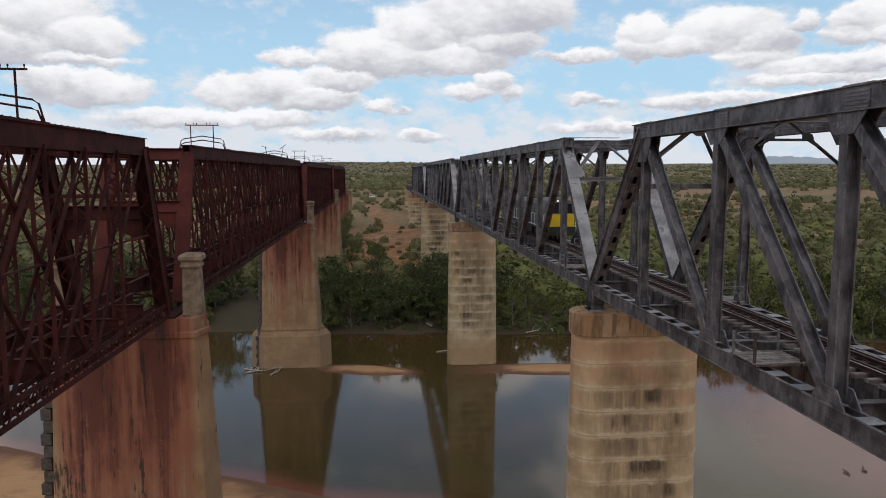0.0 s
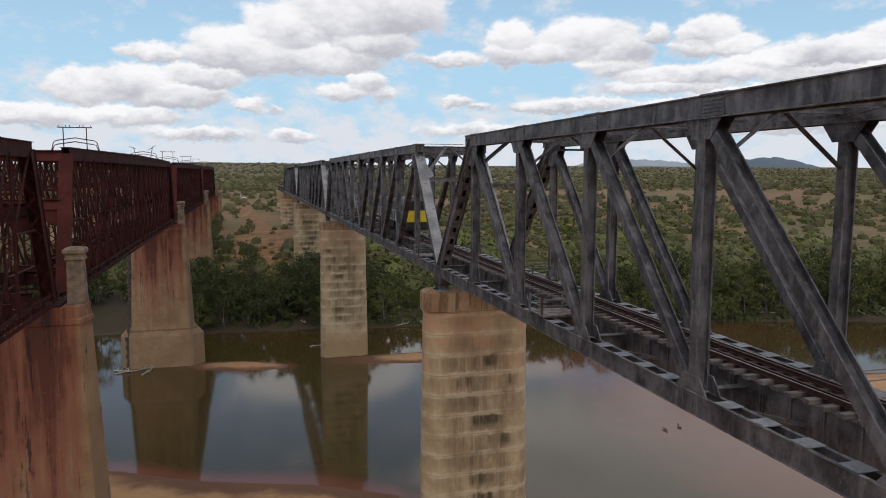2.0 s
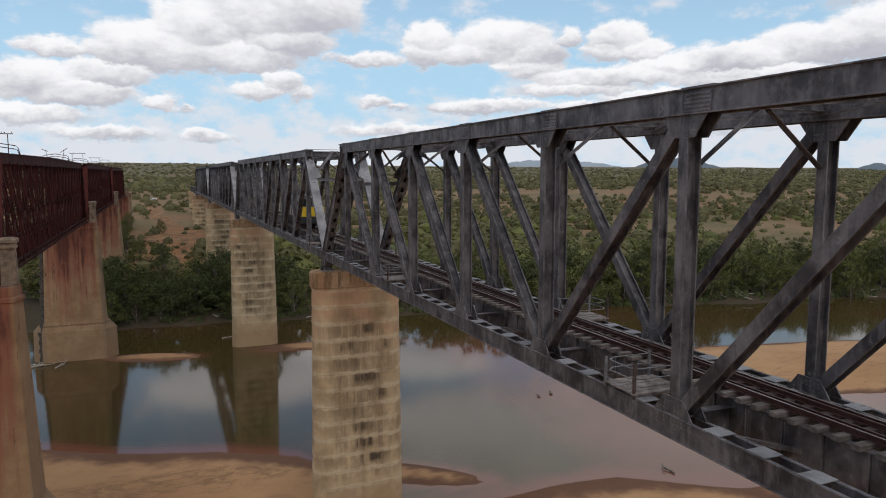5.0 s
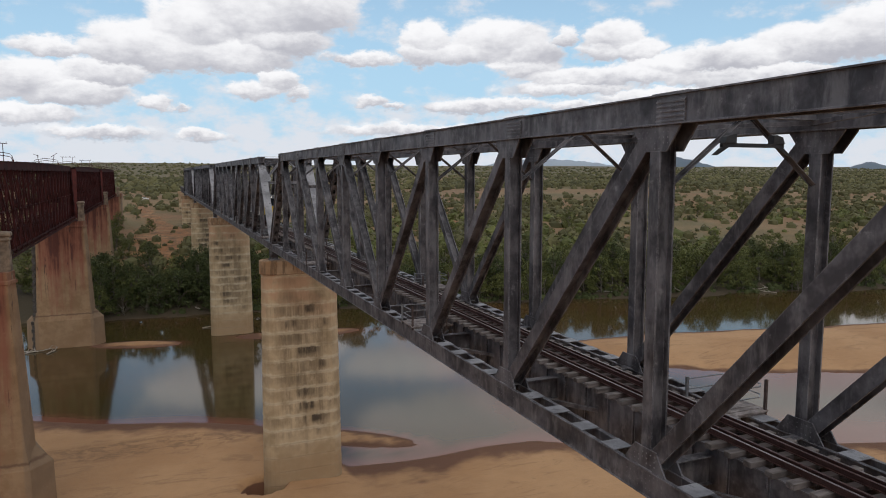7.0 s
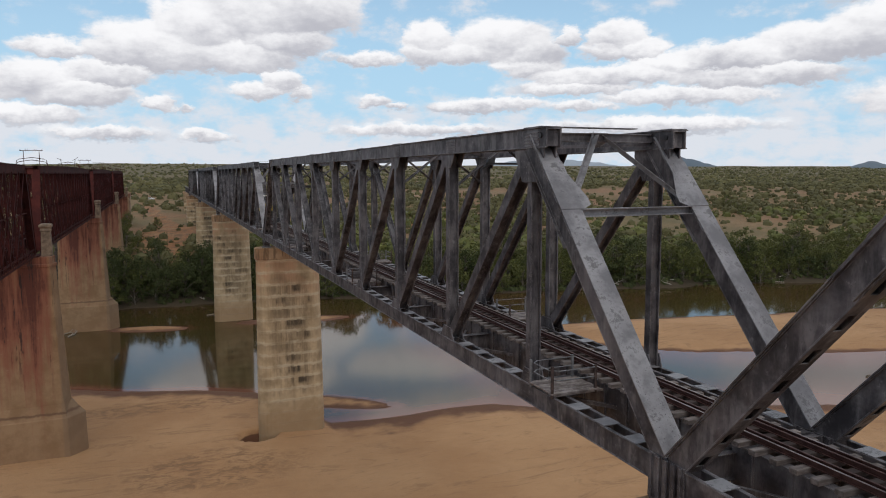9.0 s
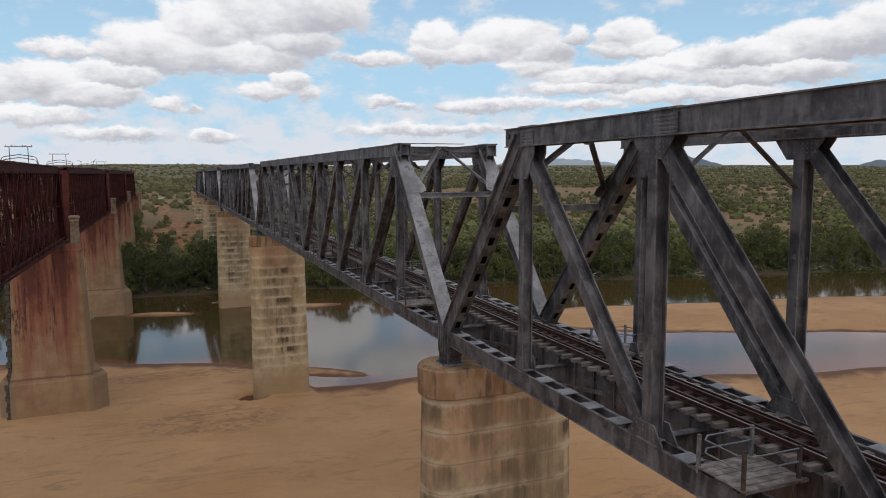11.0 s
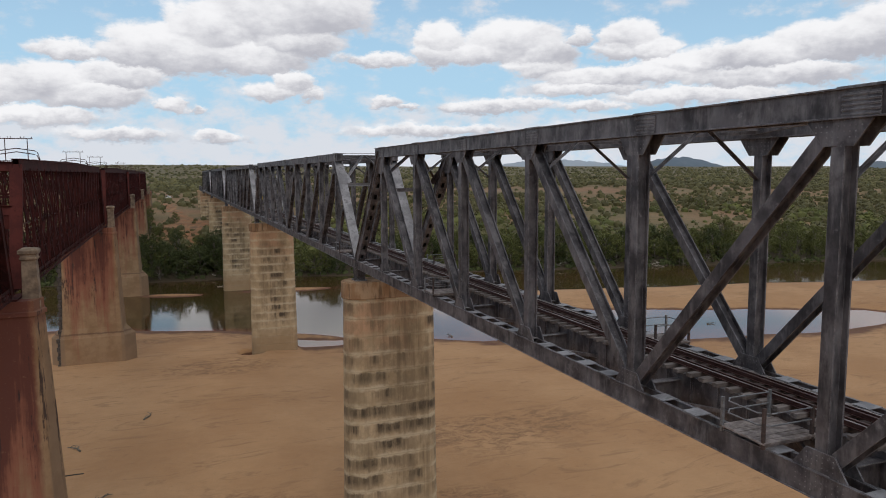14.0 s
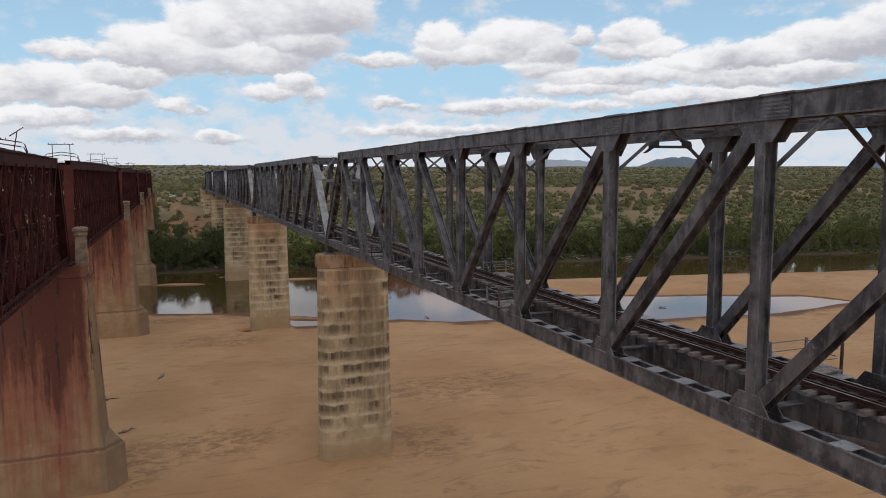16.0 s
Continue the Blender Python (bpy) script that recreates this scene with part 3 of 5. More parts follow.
def tube(bm, points, radii, sides=7):
    """A round, tapered tube along points."""
    rings = []
    for i, p in enumerate(points):
        d = (Vector(points[min(i + 1, len(points) - 1)]) - Vector(points[max(i - 1, 0)])).normalized()
        s = d.orthogonal().normalized()
        u = d.cross(s)
        rings.append([Vector(p) + (s * math.cos(t) + u * math.sin(t)) * radii[i] for t in (2 * math.pi * k / sides for k in range(sides))])
    loft(bm, rings)


def done(bm):
    bmesh.ops.recalc_face_normals(bm, faces=bm.faces)
    return bm


# ---- ground, river ----
NEAR_X = (-900, -63, -49, -31, -22, -10, -2, 3, 5, 18, 30, 40, 55, 80, 118, 146, 200, 900)
NEAR_Y = (230, 121, 114, 109.5, 105, 99.5, 95, 86, 78.3, 77, 76.5, 69.5, 66.5, 55, 49, 53, 40, -160)
BAR_X = (40, 58, 68, 80, 102, 116, 142, 150, 200, 900)
BAR_NEAR = (112, 110, 97, 88, 79, 75, 62, 45, 30, -160)
BAR_FAR = (112, 119, 119.5, 118, 114, 111, 106, 104, 92, -100)
FAR_X = (-900, -200, -51, 14, 73, 138, 252, 420, 900)
FAR_Y = (330, 200, 180, 173, 161, 148, 128, 96, -40)
RISE_D = (-60, 0, 4, 12, 30, 60, 120, 190, 260, 420, 900, 1600, 2600, 3300, 6000)
RISE_Z = (-1.5, 0.0, 1.6, 3.2, 5.2, 8.0, 10.5, 13.0, 17.0, 19.5, 21.0, 26.0, 40, 54, 50)


def ground_z(x, y, pit=True):
    """The lie of the land: sand flats, water channels below zero, the far bank and the plain behind it."""
    x, y = np.asarray(x, float), np.asarray(y, float)
    wob = 1.6 * np.sin(x * 0.11 + 1.3) * np.sin(y * 0.07 + x * 0.023) + 0.8 * np.sin(x * 0.31 + y * 0.17)
    d = np.interp(x, NEAR_X, NEAR_Y) + 0.5 * wob - y
    near = np.where(d > 0, 2.0 * (1 - np.exp(-np.clip(d, 0, 2000) / 42.0)), d * 0.06)
    near = near + np.where(d > 6, 0.10 * np.sin(x * 0.23 + 2) * np.sin(y * 0.19), 0)
    near = near + np.clip((d - 330) * 0.06, 0, 17)
    inside = np.minimum(y - np.interp(x, BAR_X, BAR_NEAR), np.interp(x, BAR_X, BAR_FAR) - y) + 0.4 * wob
    inside = np.where(x < 52, -5.0, inside)
    bar_z = np.where(inside > 0, 1.1 * (1 - np.exp(-np.clip(inside, 0, 400) / 7.0)), inside * 0.06)
    spit = 1.0 - np.hypot(((x - 7) * 0.82 - (y - 87) * 0.57) / 10.5, ((x - 7) * 0.57 + (y - 87) * 0.82) / 2.6)
    islet_a = 1.0 - np.hypot((x + 18.5) / 8.5, (y - 149.5 + (x + 18) * 0.25) / 3.0)
    islet_b = 1.0 - np.hypot((x - 13.0) / 13.0, (y - 147.5 + (x - 9) * 0.1) / 3.6)
    islets = np.maximum(np.maximum(islet_a, islet_b) * 0.5, spit * 0.45)
    e = y - np.interp(x, FAR_X, FAR_Y) + wob
    far = np.interp(e, RISE_D, RISE_Z)
    far = far + np.clip(e / 400.0, 0, 1) * 2.2 * np.sin(x * 0.011 + 0.7) * np.sin(y * 0.009 + 0.4)
    far = far + np.clip(e / 80.0, 0, 1) * 0.5 * np.sin(x * 0.09) * np.sin(y * 0.06 + 1)
    ridge = 12.0 * np.exp(-((x + 60 + (y - 2600) * 0.04) / 620.0) ** 2) * np.clip((y - 1500) / 1100.0, 0, 1)
    far = far + ridge * np.clip((4200 - y) / 900.0, 0, 1)
    hole = -3.6 * np.exp(-np.hypot((x + 4.5) / 2.15, (y - 75.2) / 1.95) ** 8)
    return np.clip(np.maximum.reduce([near, bar_z, islets, far, np.full_like(x, -1.2)]), -1.2, 90) + (hole if pit else 0.0)


def spaced(stops):
    """Grid lines with the spacing given for each stretch: (start, spacing), ..., (end, 0)."""
    out = []
    for (a, s), (b, _) in zip(stops, stops[1:]):
        out += list(np.linspace(a, b, max(1, round((b - a) / s)), endpoint=False))
    return np.array(out + [stops[-1][0]])


gx = spaced([(-4600, 400), (-1400, 80), (-300, 14), (-90, 2.2), (-9, 0.6), (-1, 2.2), (170, 5), (330, 16), (800, 60), (2000, 200), (4900, 0)])
gy = spaced([(-2500, 250), (-500, 40), (-120, 6), (40, 1.6), (70, 0.6), (78, 1.6), (215, 4), (330, 10), (700, 30), (1600, 90), (4900, 0)])
mx, my = np.meshgrid(gx, gy)
gv = np.stack([mx, my, ground_z(mx, my)], -1).reshape(-1, 3)
ii = np.arange(len(gx) * len(gy)).reshape(len(gy), len(gx))
gf = np.stack([ii[:-1, :-1], ii[:-1, 1:], ii[1:, 1:], ii[1:, :-1]], -1).reshape(-1, 4)
ground = from_arrays("ground", gv, gf, GROUND, smooth=True)
bank = ground.data.attributes.new("bank", "FLOAT", "POINT")
bank.data.foreach_set("value", (gv[:, 1] - np.interp(gv[:, 0], FAR_X, FAR_Y)).astype(np.float32))
earth = ground.data.attributes.new("earth", "FLOAT", "POINT")
track_x = -16 + 5 * np.sin((gv[:, 1] - 200) * 0.02)
bare = np.exp(-((gv[:, 0] + 12) / 16.0) ** 2 - ((gv[:, 1] - 262) / 60.0) ** 2) + 0.8 * np.exp(-((gv[:, 0] - track_x) / 4.0) ** 2) * (gv[:, 1] > 190) * (gv[:, 1] < 460)
bare = np.maximum(bare, 0.75 * np.exp(-((gv[:, 0] - 95) / 45.0) ** 2 - ((gv[:, 1] - 290) / 22.0) ** 2))
bare = np.maximum(bare, 0.8 * np.exp(-((gv[:, 0] + 45) / 10.0) ** 2 - ((gv[:, 1] - 190) / 18.0) ** 2))
earth.data.foreach_set("value", bare.astype(np.float32))
trodden = ground.data.attributes.new("trodden", "FLOAT", "POINT")
marks = 0.0
for mx0, my0, sx, sy in ((22, 21, 13, 6), (-14, 9, 8, 4), (-25, 6, 5, 6), (8, 2, 7, 4), (-11, 66, 9, 6), (-16, 92, 14, 3)):
    marks = np.maximum(marks, np.exp(-((gv[:, 0] - mx0) / sx) ** 2 - ((gv[:, 1] - my0) / sy) ** 2))
trodden.data.foreach_set("value", marks.astype(np.float32))
tagged(ground, "tan river sand with dry grassy banks and scrub plain", "ground", kind="structure")

wx, wy = np.meshgrid(np.clip(gx[(gx > -1000) & (gx < 900)], -900, 900), gy[(gy > -170) & (gy < 340)])
wv = np.stack([wx, wy, np.zeros_like(wx)], -1).reshape(-1, 3)
wi = np.arange(wx.size).reshape(wx.shape)
wf = np.stack([wi[:-1, :-1], wi[:-1, 1:], wi[1:, 1:], wi[1:, :-1]], -1).reshape(-1, 4)
# no sheet of water under the dry sand
wf = wf[(ground_z(wv[:, 0], wv[:, 1], False)[wf] < 0.3).any(1)]
water = from_arrays("water", wv, wf, WATER)
shoal = water.data.attributes.new("shoal", "FLOAT", "POINT")
behind = (wv[:, 0] > 48) & (wv[:, 1] > 0.5 * (np.interp(wv[:, 0], BAR_X, BAR_NEAR) + np.interp(wv[:, 0], BAR_X, BAR_FAR)))
shoal.data.foreach_set("value", (~behind * np.clip(1.0 + ground_z(wv[:, 0], wv[:, 1]) / np.interp(wv[:, 0], (25, 45), (0.26, 1.15)), 0, 1) * np.clip((np.interp(wv[:, 0], FAR_X, FAR_Y) - wv[:, 1] - 14) / 20, 0, 1)).astype(np.float32))
tagged(water, "still muddy brown-green river water between sandbanks", "river", kind="structure")


def hill(name, material, label, profile, distance):
    """A far range of hills: heights by azimuth, at one distance, with its own depth."""
    az = np.linspace(profile[0][0], profile[-1][0], 90)
    hz = np.interp(az, [p[0] for p in profile], [p[1] for p in profile])
    hz = hz * (1 + 0.03 * np.sin(az * 5.3) + 0.02 * np.sin(az * 13.1 + 1))
    rows = []
    for r, k in ((distance - 260, 0.0), (distance - 60, 0.8), (distance, 1.0), (distance + 200, 0.0)):
        rows.append(np.stack([r * np.sin(np.radians(az)), r * np.cos(np.radians(az)), 12 + 1.3 * hz * k], -1))
    v = np.concatenate(rows)
    q = np.arange(len(v)).reshape(4, -1)
    f = np.stack([q[:-1, :-1], q[:-1, 1:], q[1:, 1:], q[1:, :-1]], -1).reshape(-1, 4)
    tagged(from_arrays(name, v, f, material, smooth=True), label, "hill", kind="structure")


hill("backdrop_hill", HILL, "distant wooded hills on the horizon, haze put into their blue-grey colour", [(36.0, 10), (36.7, 22), (37.5, 46), (38.5, 66), (39.4, 72), (40.4, 75), (41.3, 66), (42.2, 52), (43.2, 34), (44.4, 18), (46, 12), (51.6, 12), (52.6, 36), (53.4, 52), (54.2, 40), (55.5, 16), (60, 8)], 4300)
hill("backdrop_hill", PALE_HILL, "ridge far behind the plain, painted pale for haze", [(21, 8), (24.5, 22), (26.5, 50), (28.5, 66), (30.5, 70), (32.5, 64), (34.5, 52), (36.5, 30), (40, 10)], 4600)

# ---- the grey railway bridge ----
# both bridges fall gently towards the far bank
GRADE = -0.0048


def on_grade(x, y, z=0.0):
    """Place and tilt, for pose(), of what lies along the falling bridges."""
    return x, y + 30.0 * GRADE, z + GRADE * y, math.degrees(math.atan(GRADE))


SPAN, PANEL = 76.2, 7.60
JOINT = [PANEL * (k - 5) for k in range(11)]
TRUSS_X, CHORD_Z, TOP_Z = 2.65, 26.70, 35.84


def gusset(outline_kind):
    """A riveted joint plate in the plane x = 0, with its rivets on the side of -x. The origin is the joint."""
    bm = bmesh.new()
    if outline_kind == "lower":
        out = [(-0.78, -0.25), (0.78, -0.25), (0.78, 0.34), (0.40, 0.86), (-0.40, 0.86), (-0.78, 0.34)]
        grid = [(y, z) for y in np.arange(-0.68, 0.69, 0.15) for z in np.arange(-0.18, 0.8, 0.13) if abs(y) < 0.74 - max(0, z - 0.32) * 0.75]
    else:
        out = [(-0.85, 0.22), (-0.85, -0.38), (-0.42, -0.95), (0.42, -0.95), (0.85, -0.38), (0.85, 0.22)]
        grid = [(y, z) for y in np.arange(-0.75, 0.76, 0.15) for z in np.arange(-0.88, 0.18, 0.13) if abs(y) < 0.82 - max(0, -z - 0.38) * 0.78]
    prism(bm, out, -0.022, 0.022, axis=0)
    done(bm)
    rivets(bm, [(-0.022, y, z) for i, (y, z) in enumerate(grid) if (i * 7) % 5 != 0], (-1, 0, 0))
    return bm


def perforated_post(bm, p0, p1):
    """An end post: side webs, a wide cover plate on the outer face and a slotted plate on the inner one."""
    d, s, u = axes(p0, p1, (1, 0, 0))
    out = 1 if (u.y * p0[1] + u.z * 0.2) > 0 else -1
    for o in (-0.262, 0.262):
        bar(bm, p0, p1, 0.045, 0.62, o1=o)
        bar(bm, p0, p1, 0.11, 0.03, o1=o * 1.12, o2=out * 0.30)
    length = (Vector(p1) - Vector(p0)).length
    for o in (-0.21, 0.21):
        bar(bm, p0, p1, 0.16, 0.03, o1=o, o2=-out * 0.31)
    a = 0.0
    while a < length:
        q0 = Vector(p0) + d * a
        q1 = Vector(p0) + d * min(a + 0.62, length)
        bar(bm, q0, q1, 0.28, 0.03, o2=-out * 0.31)
        a += 1.12


def grey_span():
    span = thing("truss_span", "grey riveted steel through-truss railway span on concrete piers", "bridge", "grey truss spans")
    y0, y1 = JOINT[0], JOINT[10]
    u1, u9 = JOINT[1], JOINT[9]
    for s in (-1, 1):
        x = s * TRUSS_X
        for o in (-0.26, 0.26):
            bm = bmesh.new()
            prism(bm, [(x + o - 0.06, 26.33), (x + o + 0.06, 26.33), (x + o + 0.06, 26.355), (x + o + 0.02, 26.355), (x + o + 0.02, 26.995), (x + o + 0.06, 26.995),
                       (x + o + 0.06, 27.02), (x + o - 0.06, 27.02), (x + o - 0.06, 26.995), (x + o - 0.02, 26.995), (x + o - 0.02, 26.355), (x + o - 0.06, 26.355)], y0, y1, axis=1)
            part("bottom_chord", done(bm), STEEL, span)
        bm = bmesh.new()
        prism(bm, [(x - 0.38, 36.20), (x - 0.38, 36.165), (x - 0.295, 36.16), (x - 0.295, 35.535), (x - 0.35, 35.535), (x - 0.35, 35.50), (x - 0.245, 35.50), (x - 0.245, 36.12),
                   (x + 0.245, 36.12), (x + 0.245, 35.50), (x + 0.35, 35.50), (x + 0.35, 35.535), (x + 0.295, 35.535), (x + 0.295, 36.16), (x + 0.38, 36.165), (x + 0.38, 36.20)], u1 - 1.25, u9 + 1.15, axis=1)
        part("top_chord", done(bm), STEEL, span)
        for k in (1, -1):
            bm = bmesh.new()
            q = (u1 if k < 0 else u9) + k * 1.08
            box(bm, x - 0.24, x + 0.24, q - 0.02, q + 0.02, 35.55, 36.12)
            part("end_plate", done(bm), STEEL, span)
        for e in (-1, 1):
            foot, head = (x, e * (abs(y0) - 0.12), 26.95), (x, e * abs(u1), 35.75)
            bm = bmesh.new()
            perforated_post(bm, foot, head)
            part("end_post", done(bm), STEEL, span, "dark slotted sloping end post")
            post_rivets = bmesh.new()
            length = (Vector(head) - Vector(foot)).length
            d, c, u = axes(foot, head, (1, 0, 0))
            out = 1 if (u.y * foot[1] + u.z * 0.2) > 0 else -1
            lay = Matrix((Vector((1, 0, 0)), d, u * out)).transposed().to_4x4()
            lay.translation = Vector(foot)
            if lay.determinant() < 0:
                lay = lay @ Matrix.Diagonal((-1, 1, 1, 1))
            inner = -s if lay[0][0] > 0 else s
            bm = bmesh.new()
            bar(bm, foot, head, 0.78, 0.035, o2=out * 0.335)
            # only the sun-facing cover takes the pale, lit colour
            part("end_cover", done(bm), PALE_LIT if e < 0 else STEEL, span, "weathered cover plate, coloured pale for the sun on it" if e < 0 else "")
            # a wing plate where the portal strut meets the post
            bm = bmesh.new()
            wing = [(-0.40, 8.25), (0.50, 8.25), (0.80, 8.42), (0.80, 8.72), (0.42, 9.75), (0.42, 10.3), (-0.40, 10.3)]
            prism(bm, [(inner * q, a) for q, a in wing], 0.353, 0.375, axis=2)
            done(bm)
            rivets(bm, [(inner * q, a, 0.375) for q in (-0.32, -0.16, 0.0, 0.16, 0.32) for a in np.arange(9.3, 10.25, 0.15)] + [(inner * (0.46 + 0.1 * i), 8.6, 0.375) for i in range(3)] + [(inner * (0.46 + 0.1 * i), 8.75, 0.375) for i in range(3)], (0, 0, 1), 0.03)
            bmesh.ops.transform(bm, matrix=lay, verts=bm.verts)
            part("wing_plate", bm, PALE_LIT if e < 0 else STEEL, span)
            rivets(post_rivets, [(q, a, 0.353) for q in (-0.34, 0.34) for a in np.arange(0.5, 8.2, 0.26)] + [(q, a, 0.353) for q in (-0.18, 0.18) for a in np.arange(0.5, 2.0, 0.16)], (0, 0, 1), 0.028)
            bmesh.ops.transform(post_rivets, matrix=lay, verts=post_rivets.verts)
            tagged(part("riveting", post_rivets, PALE_LIT if e < 0 else STEEL, span), kind="stuff")
            # angles along the post's sides, running up over the joint plate
            for o in (-0.36, 0.36):
                bm = bmesh.new()
                for a in (0.29, -0.29):
                    bar(bm, Vector(foot).lerp(Vector(head), 0.62), Vector(foot).lerp(Vector(head), 0.985), 0.10, 0.022, o1=o, o2=a)
                part("edge_angle", done(bm), STEEL, span)
            # a solid black plug, slightly proud, paints the darkness of a hole
            bm = bmesh.new()
            tube(bm, [(x - 0.345, e * (abs(u1) + 0.88), 35.92), (x + 0.345, e * (abs(u1) + 0.88), 35.92)], [0.10, 0.10], 14)
            part("drain_hole", done(bm), BLACK, span)
            # the shoe under each end
            yb = e * (abs(y0) - 0.02)
            bm = bmesh.new()
            ribs = [(yb - 0.60, 25.84), (yb + 0.60, 25.84), (yb + 0.55, 27.1), (yb - 0.55, 27.1)]
            prism(bm, ribs, x - 0.33, x + 0.33, axis=0)
            shoe = part("shoe", done(bm), STEEL, span)
            for q in (-0.45, -0.15, 0.15, 0.45):
                bm = bmesh.new()
                box(bm, x - 0.39, x + 0.39, yb + q - 0.035, yb + q + 0.035, 25.85, 27.08)
                part("stiffener", done(bm), STEEL, shoe)
            bm = bmesh.new()
            prism(bm, [(yb - 0.52, 25.84), (yb + 0.52, 25.84), (yb + 0.44, 25.70), (yb + 0.44, 25.52), (yb + 0.50, 25.40), (yb - 0.50, 25.40), (yb - 0.44, 25.52), (yb - 0.44, 25.70)], x - 0.36, x + 0.36, axis=0)
            part("rocker", done(bm), STEEL, span)
            bm = bmesh.new()
            box(bm, x - 0.52, x + 0.52, yb - 0.56, yb + 0.56, 25.30, 25.40)
            part("bed_plate", done(bm), PALE_LIT, span)
        for k in range(1, 10):
            bm = bmesh.new()
            h_section(bm, (x, JOINT[k], 26.8), (x, JOINT[k], 35.5), *((0.44, 0.31) if k in (1, 9) else (0.48, 0.36)))
            part("vertical", done(bm), STEEL, span)
        for k in (1, 2, 3, 4):
            for e in (-1, 1):
                a = JOINT[k] if e < 0 else JOINT[10 - k]
                b = JOINT[k + 1] if e < 0 else JOINT[9 - k]
                bm = bmesh.new()
                h_section(bm, (x, a, 35.6), (x, b, 27.0), 0.47 if k < 3 else 0.45, 0.42 if k < 3 else 0.36)
                part("diagonal", done(bm), STEEL, span)
    lower, upper = part("gusset_plate", gusset("lower"), STEEL, span), part("gusset_plate", gusset("upper"), STEEL, span)
    first = True
    for s in (-1, 1):
        for o in (-0.30, 0.30):
            for k in range(1, 10):
                turn = 0 if o < 0 else 180
                big = Matrix.Diagonal((1, 1.2, 1.6, 1)) if k in (1, 9) else Matrix.Identity(4)
                foot = Matrix.Diagonal((1, 0.48, 1, 1)) if k in (1, 9) else Matrix.Identity(4)
                m1, m2 = pose(s * TRUSS_X + o * 0.853, JOINT[k], CHORD_Z, 0, 0, turn) @ foot, pose(s * TRUSS_X + o * 0.78, JOINT[k], TOP_Z, 0, 0, turn) @ big
                if first:
                    lower.matrix_basis, upper.matrix_basis, first = m1, m2, False
                else:
                    again(lower, m1), again(upper, m2)
    # riveted cover plates on the top chords
    bm = bmesh.new()
    box(bm, -0.36, 0.36, -0.62, 0.62, 36.204, 36.228)
    done(bm)
    rivets(bm, [(e, q, 36.228) for e in (-0.3, 0.3) for q in np.arange(-0.54, 0.6, 0.18)], (0, 0, 1), 0.028)
    cover = part("cover_plate", bm, STEEL, span)
    cover.matrix_basis = pose(-TRUSS_X, JOINT[1] - 0.4, 0)
    for s in (-1, 1):
        for k in range(1 if s > 0 else 2, 10):
            again(cover, pose(s * TRUSS_X, JOINT[k] - 0.6, 0))
    # ribbed splices on the outside of the top chord
    bm = bmesh.new()
    comb = [(0.0, -0.28), (-0.03, -0.28)]
    for z in np.arange(-0.22, 0.23, 0.11):
        comb += [(-0.03, z - 0.022), (-0.055, z - 0.018), (-0.055, z + 0.018), (-0.03, z + 0.022)]
    prism(bm, comb + [(-0.03, 0.28), (0.0, 0.28)], -0.48, 0.48, axis=1)
    splice = part("splice_plate", done(bm), STEEL, span)
    splice.matrix_basis = pose(-TRUSS_X - 0.298, JOINT[1] - 0.3, 35.80)
    for s in (-1, 1):
        for k in range(1, 10):
            if s < 0 and k == 1:
                continue
            again(splice, pose(s * (TRUSS_X + 0.298), JOINT[k] - 0.6, 35.80, 0, 0, 0 if s < 0 else 180))
    # batten plates on top of the bottom chords
    bm = bmesh.new()
    box(bm, -0.30, 0.30, -0.30, 0.30, 27.028, 27.05)
    # pale colour stands for skylight on the flat tops
    batten = part("batten_plate", done(bm), PALE_LIT, span, "weathered batten plate, coloured pale for light on its top")
    for s in (-1, 1):
        for i in range(49):
            m = pose(s * TRUSS_X, -36.48 + i * 1.52, 0)
            if s < 0 and i == 0:
                batten.matrix_basis = m
            else:
                again(batten, m)
    # cross bracing overhead, at each joint
    for k in range(1, 10):
        y = JOINT[k]
        bm = bmesh.new()
        bar(bm, (-2.36, y, 35.92), (2.36, y, 35.92), 0.04, 0.28, (0, 1, 0))
        for z in (35.78, 36.06):
            bar(bm, (-2.36, y, z), (2.36, y, z), 0.20, 0.03, (0, 1, 0))
        part("cross_strut", done(bm), STEEL, span)
        if k in (1, 9):
            continue
        for s in (-1, 1):
            bm = bmesh.new()
            bar(bm, (s * 2.42, y, 34.05), (s * 0.15, y, 35.78), 0.16, 0.014, (0, 1, 0))
            bar(bm, (s * 2.42, y, 34.05), (s * 0.15, y, 35.78), 0.014, 0.14, (0, 1, 0), o1=0.07)
            part("knee_brace", done(bm), STEEL, span)
    for k in range(1, 9):
        bm = bmesh.new()
        for a, b in ((-1, 1), (1, -1)):
            bar(bm, (a * 2.3, JOINT[k], 35.70), (b * 2.3, JOINT[k + 1], 35.70), 0.12, 0.10, (0, 0, 1))
        part("lateral_brace", done(bm), STEEL, span)
    # portals at both ends, the near ones in the pale steel with sunlight painted in
    for e in (-1, 1):
        def on_post(z):
            f = (z - 26.95) / (35.75 - 26.95)
            return e * (abs(y0) - 0.12 + (abs(u1) - abs(y0) + 0.12) * f) + e * 0.30
        bm = bmesh.new()
        z = 33.33 if e < 0 else 33.05
        q = on_post(z)
        extrude(bm, (-2.3, q, z), (2.3, q, z), [(-e * a, b) for a, b in ((0.12, -0.14), (-0.10, -0.14), (-0.10, -0.11), (0.09, -0.11), (0.09, 0.11), (-0.10, 0.11), (-0.10, 0.14), (0.12, 0.14))], (0, 1, 0))
        part("portal_strut", done(bm), PALE_LIT if e < 0 else STEEL, span)
        bm = bmesh.new()
        q = e * abs(u1)
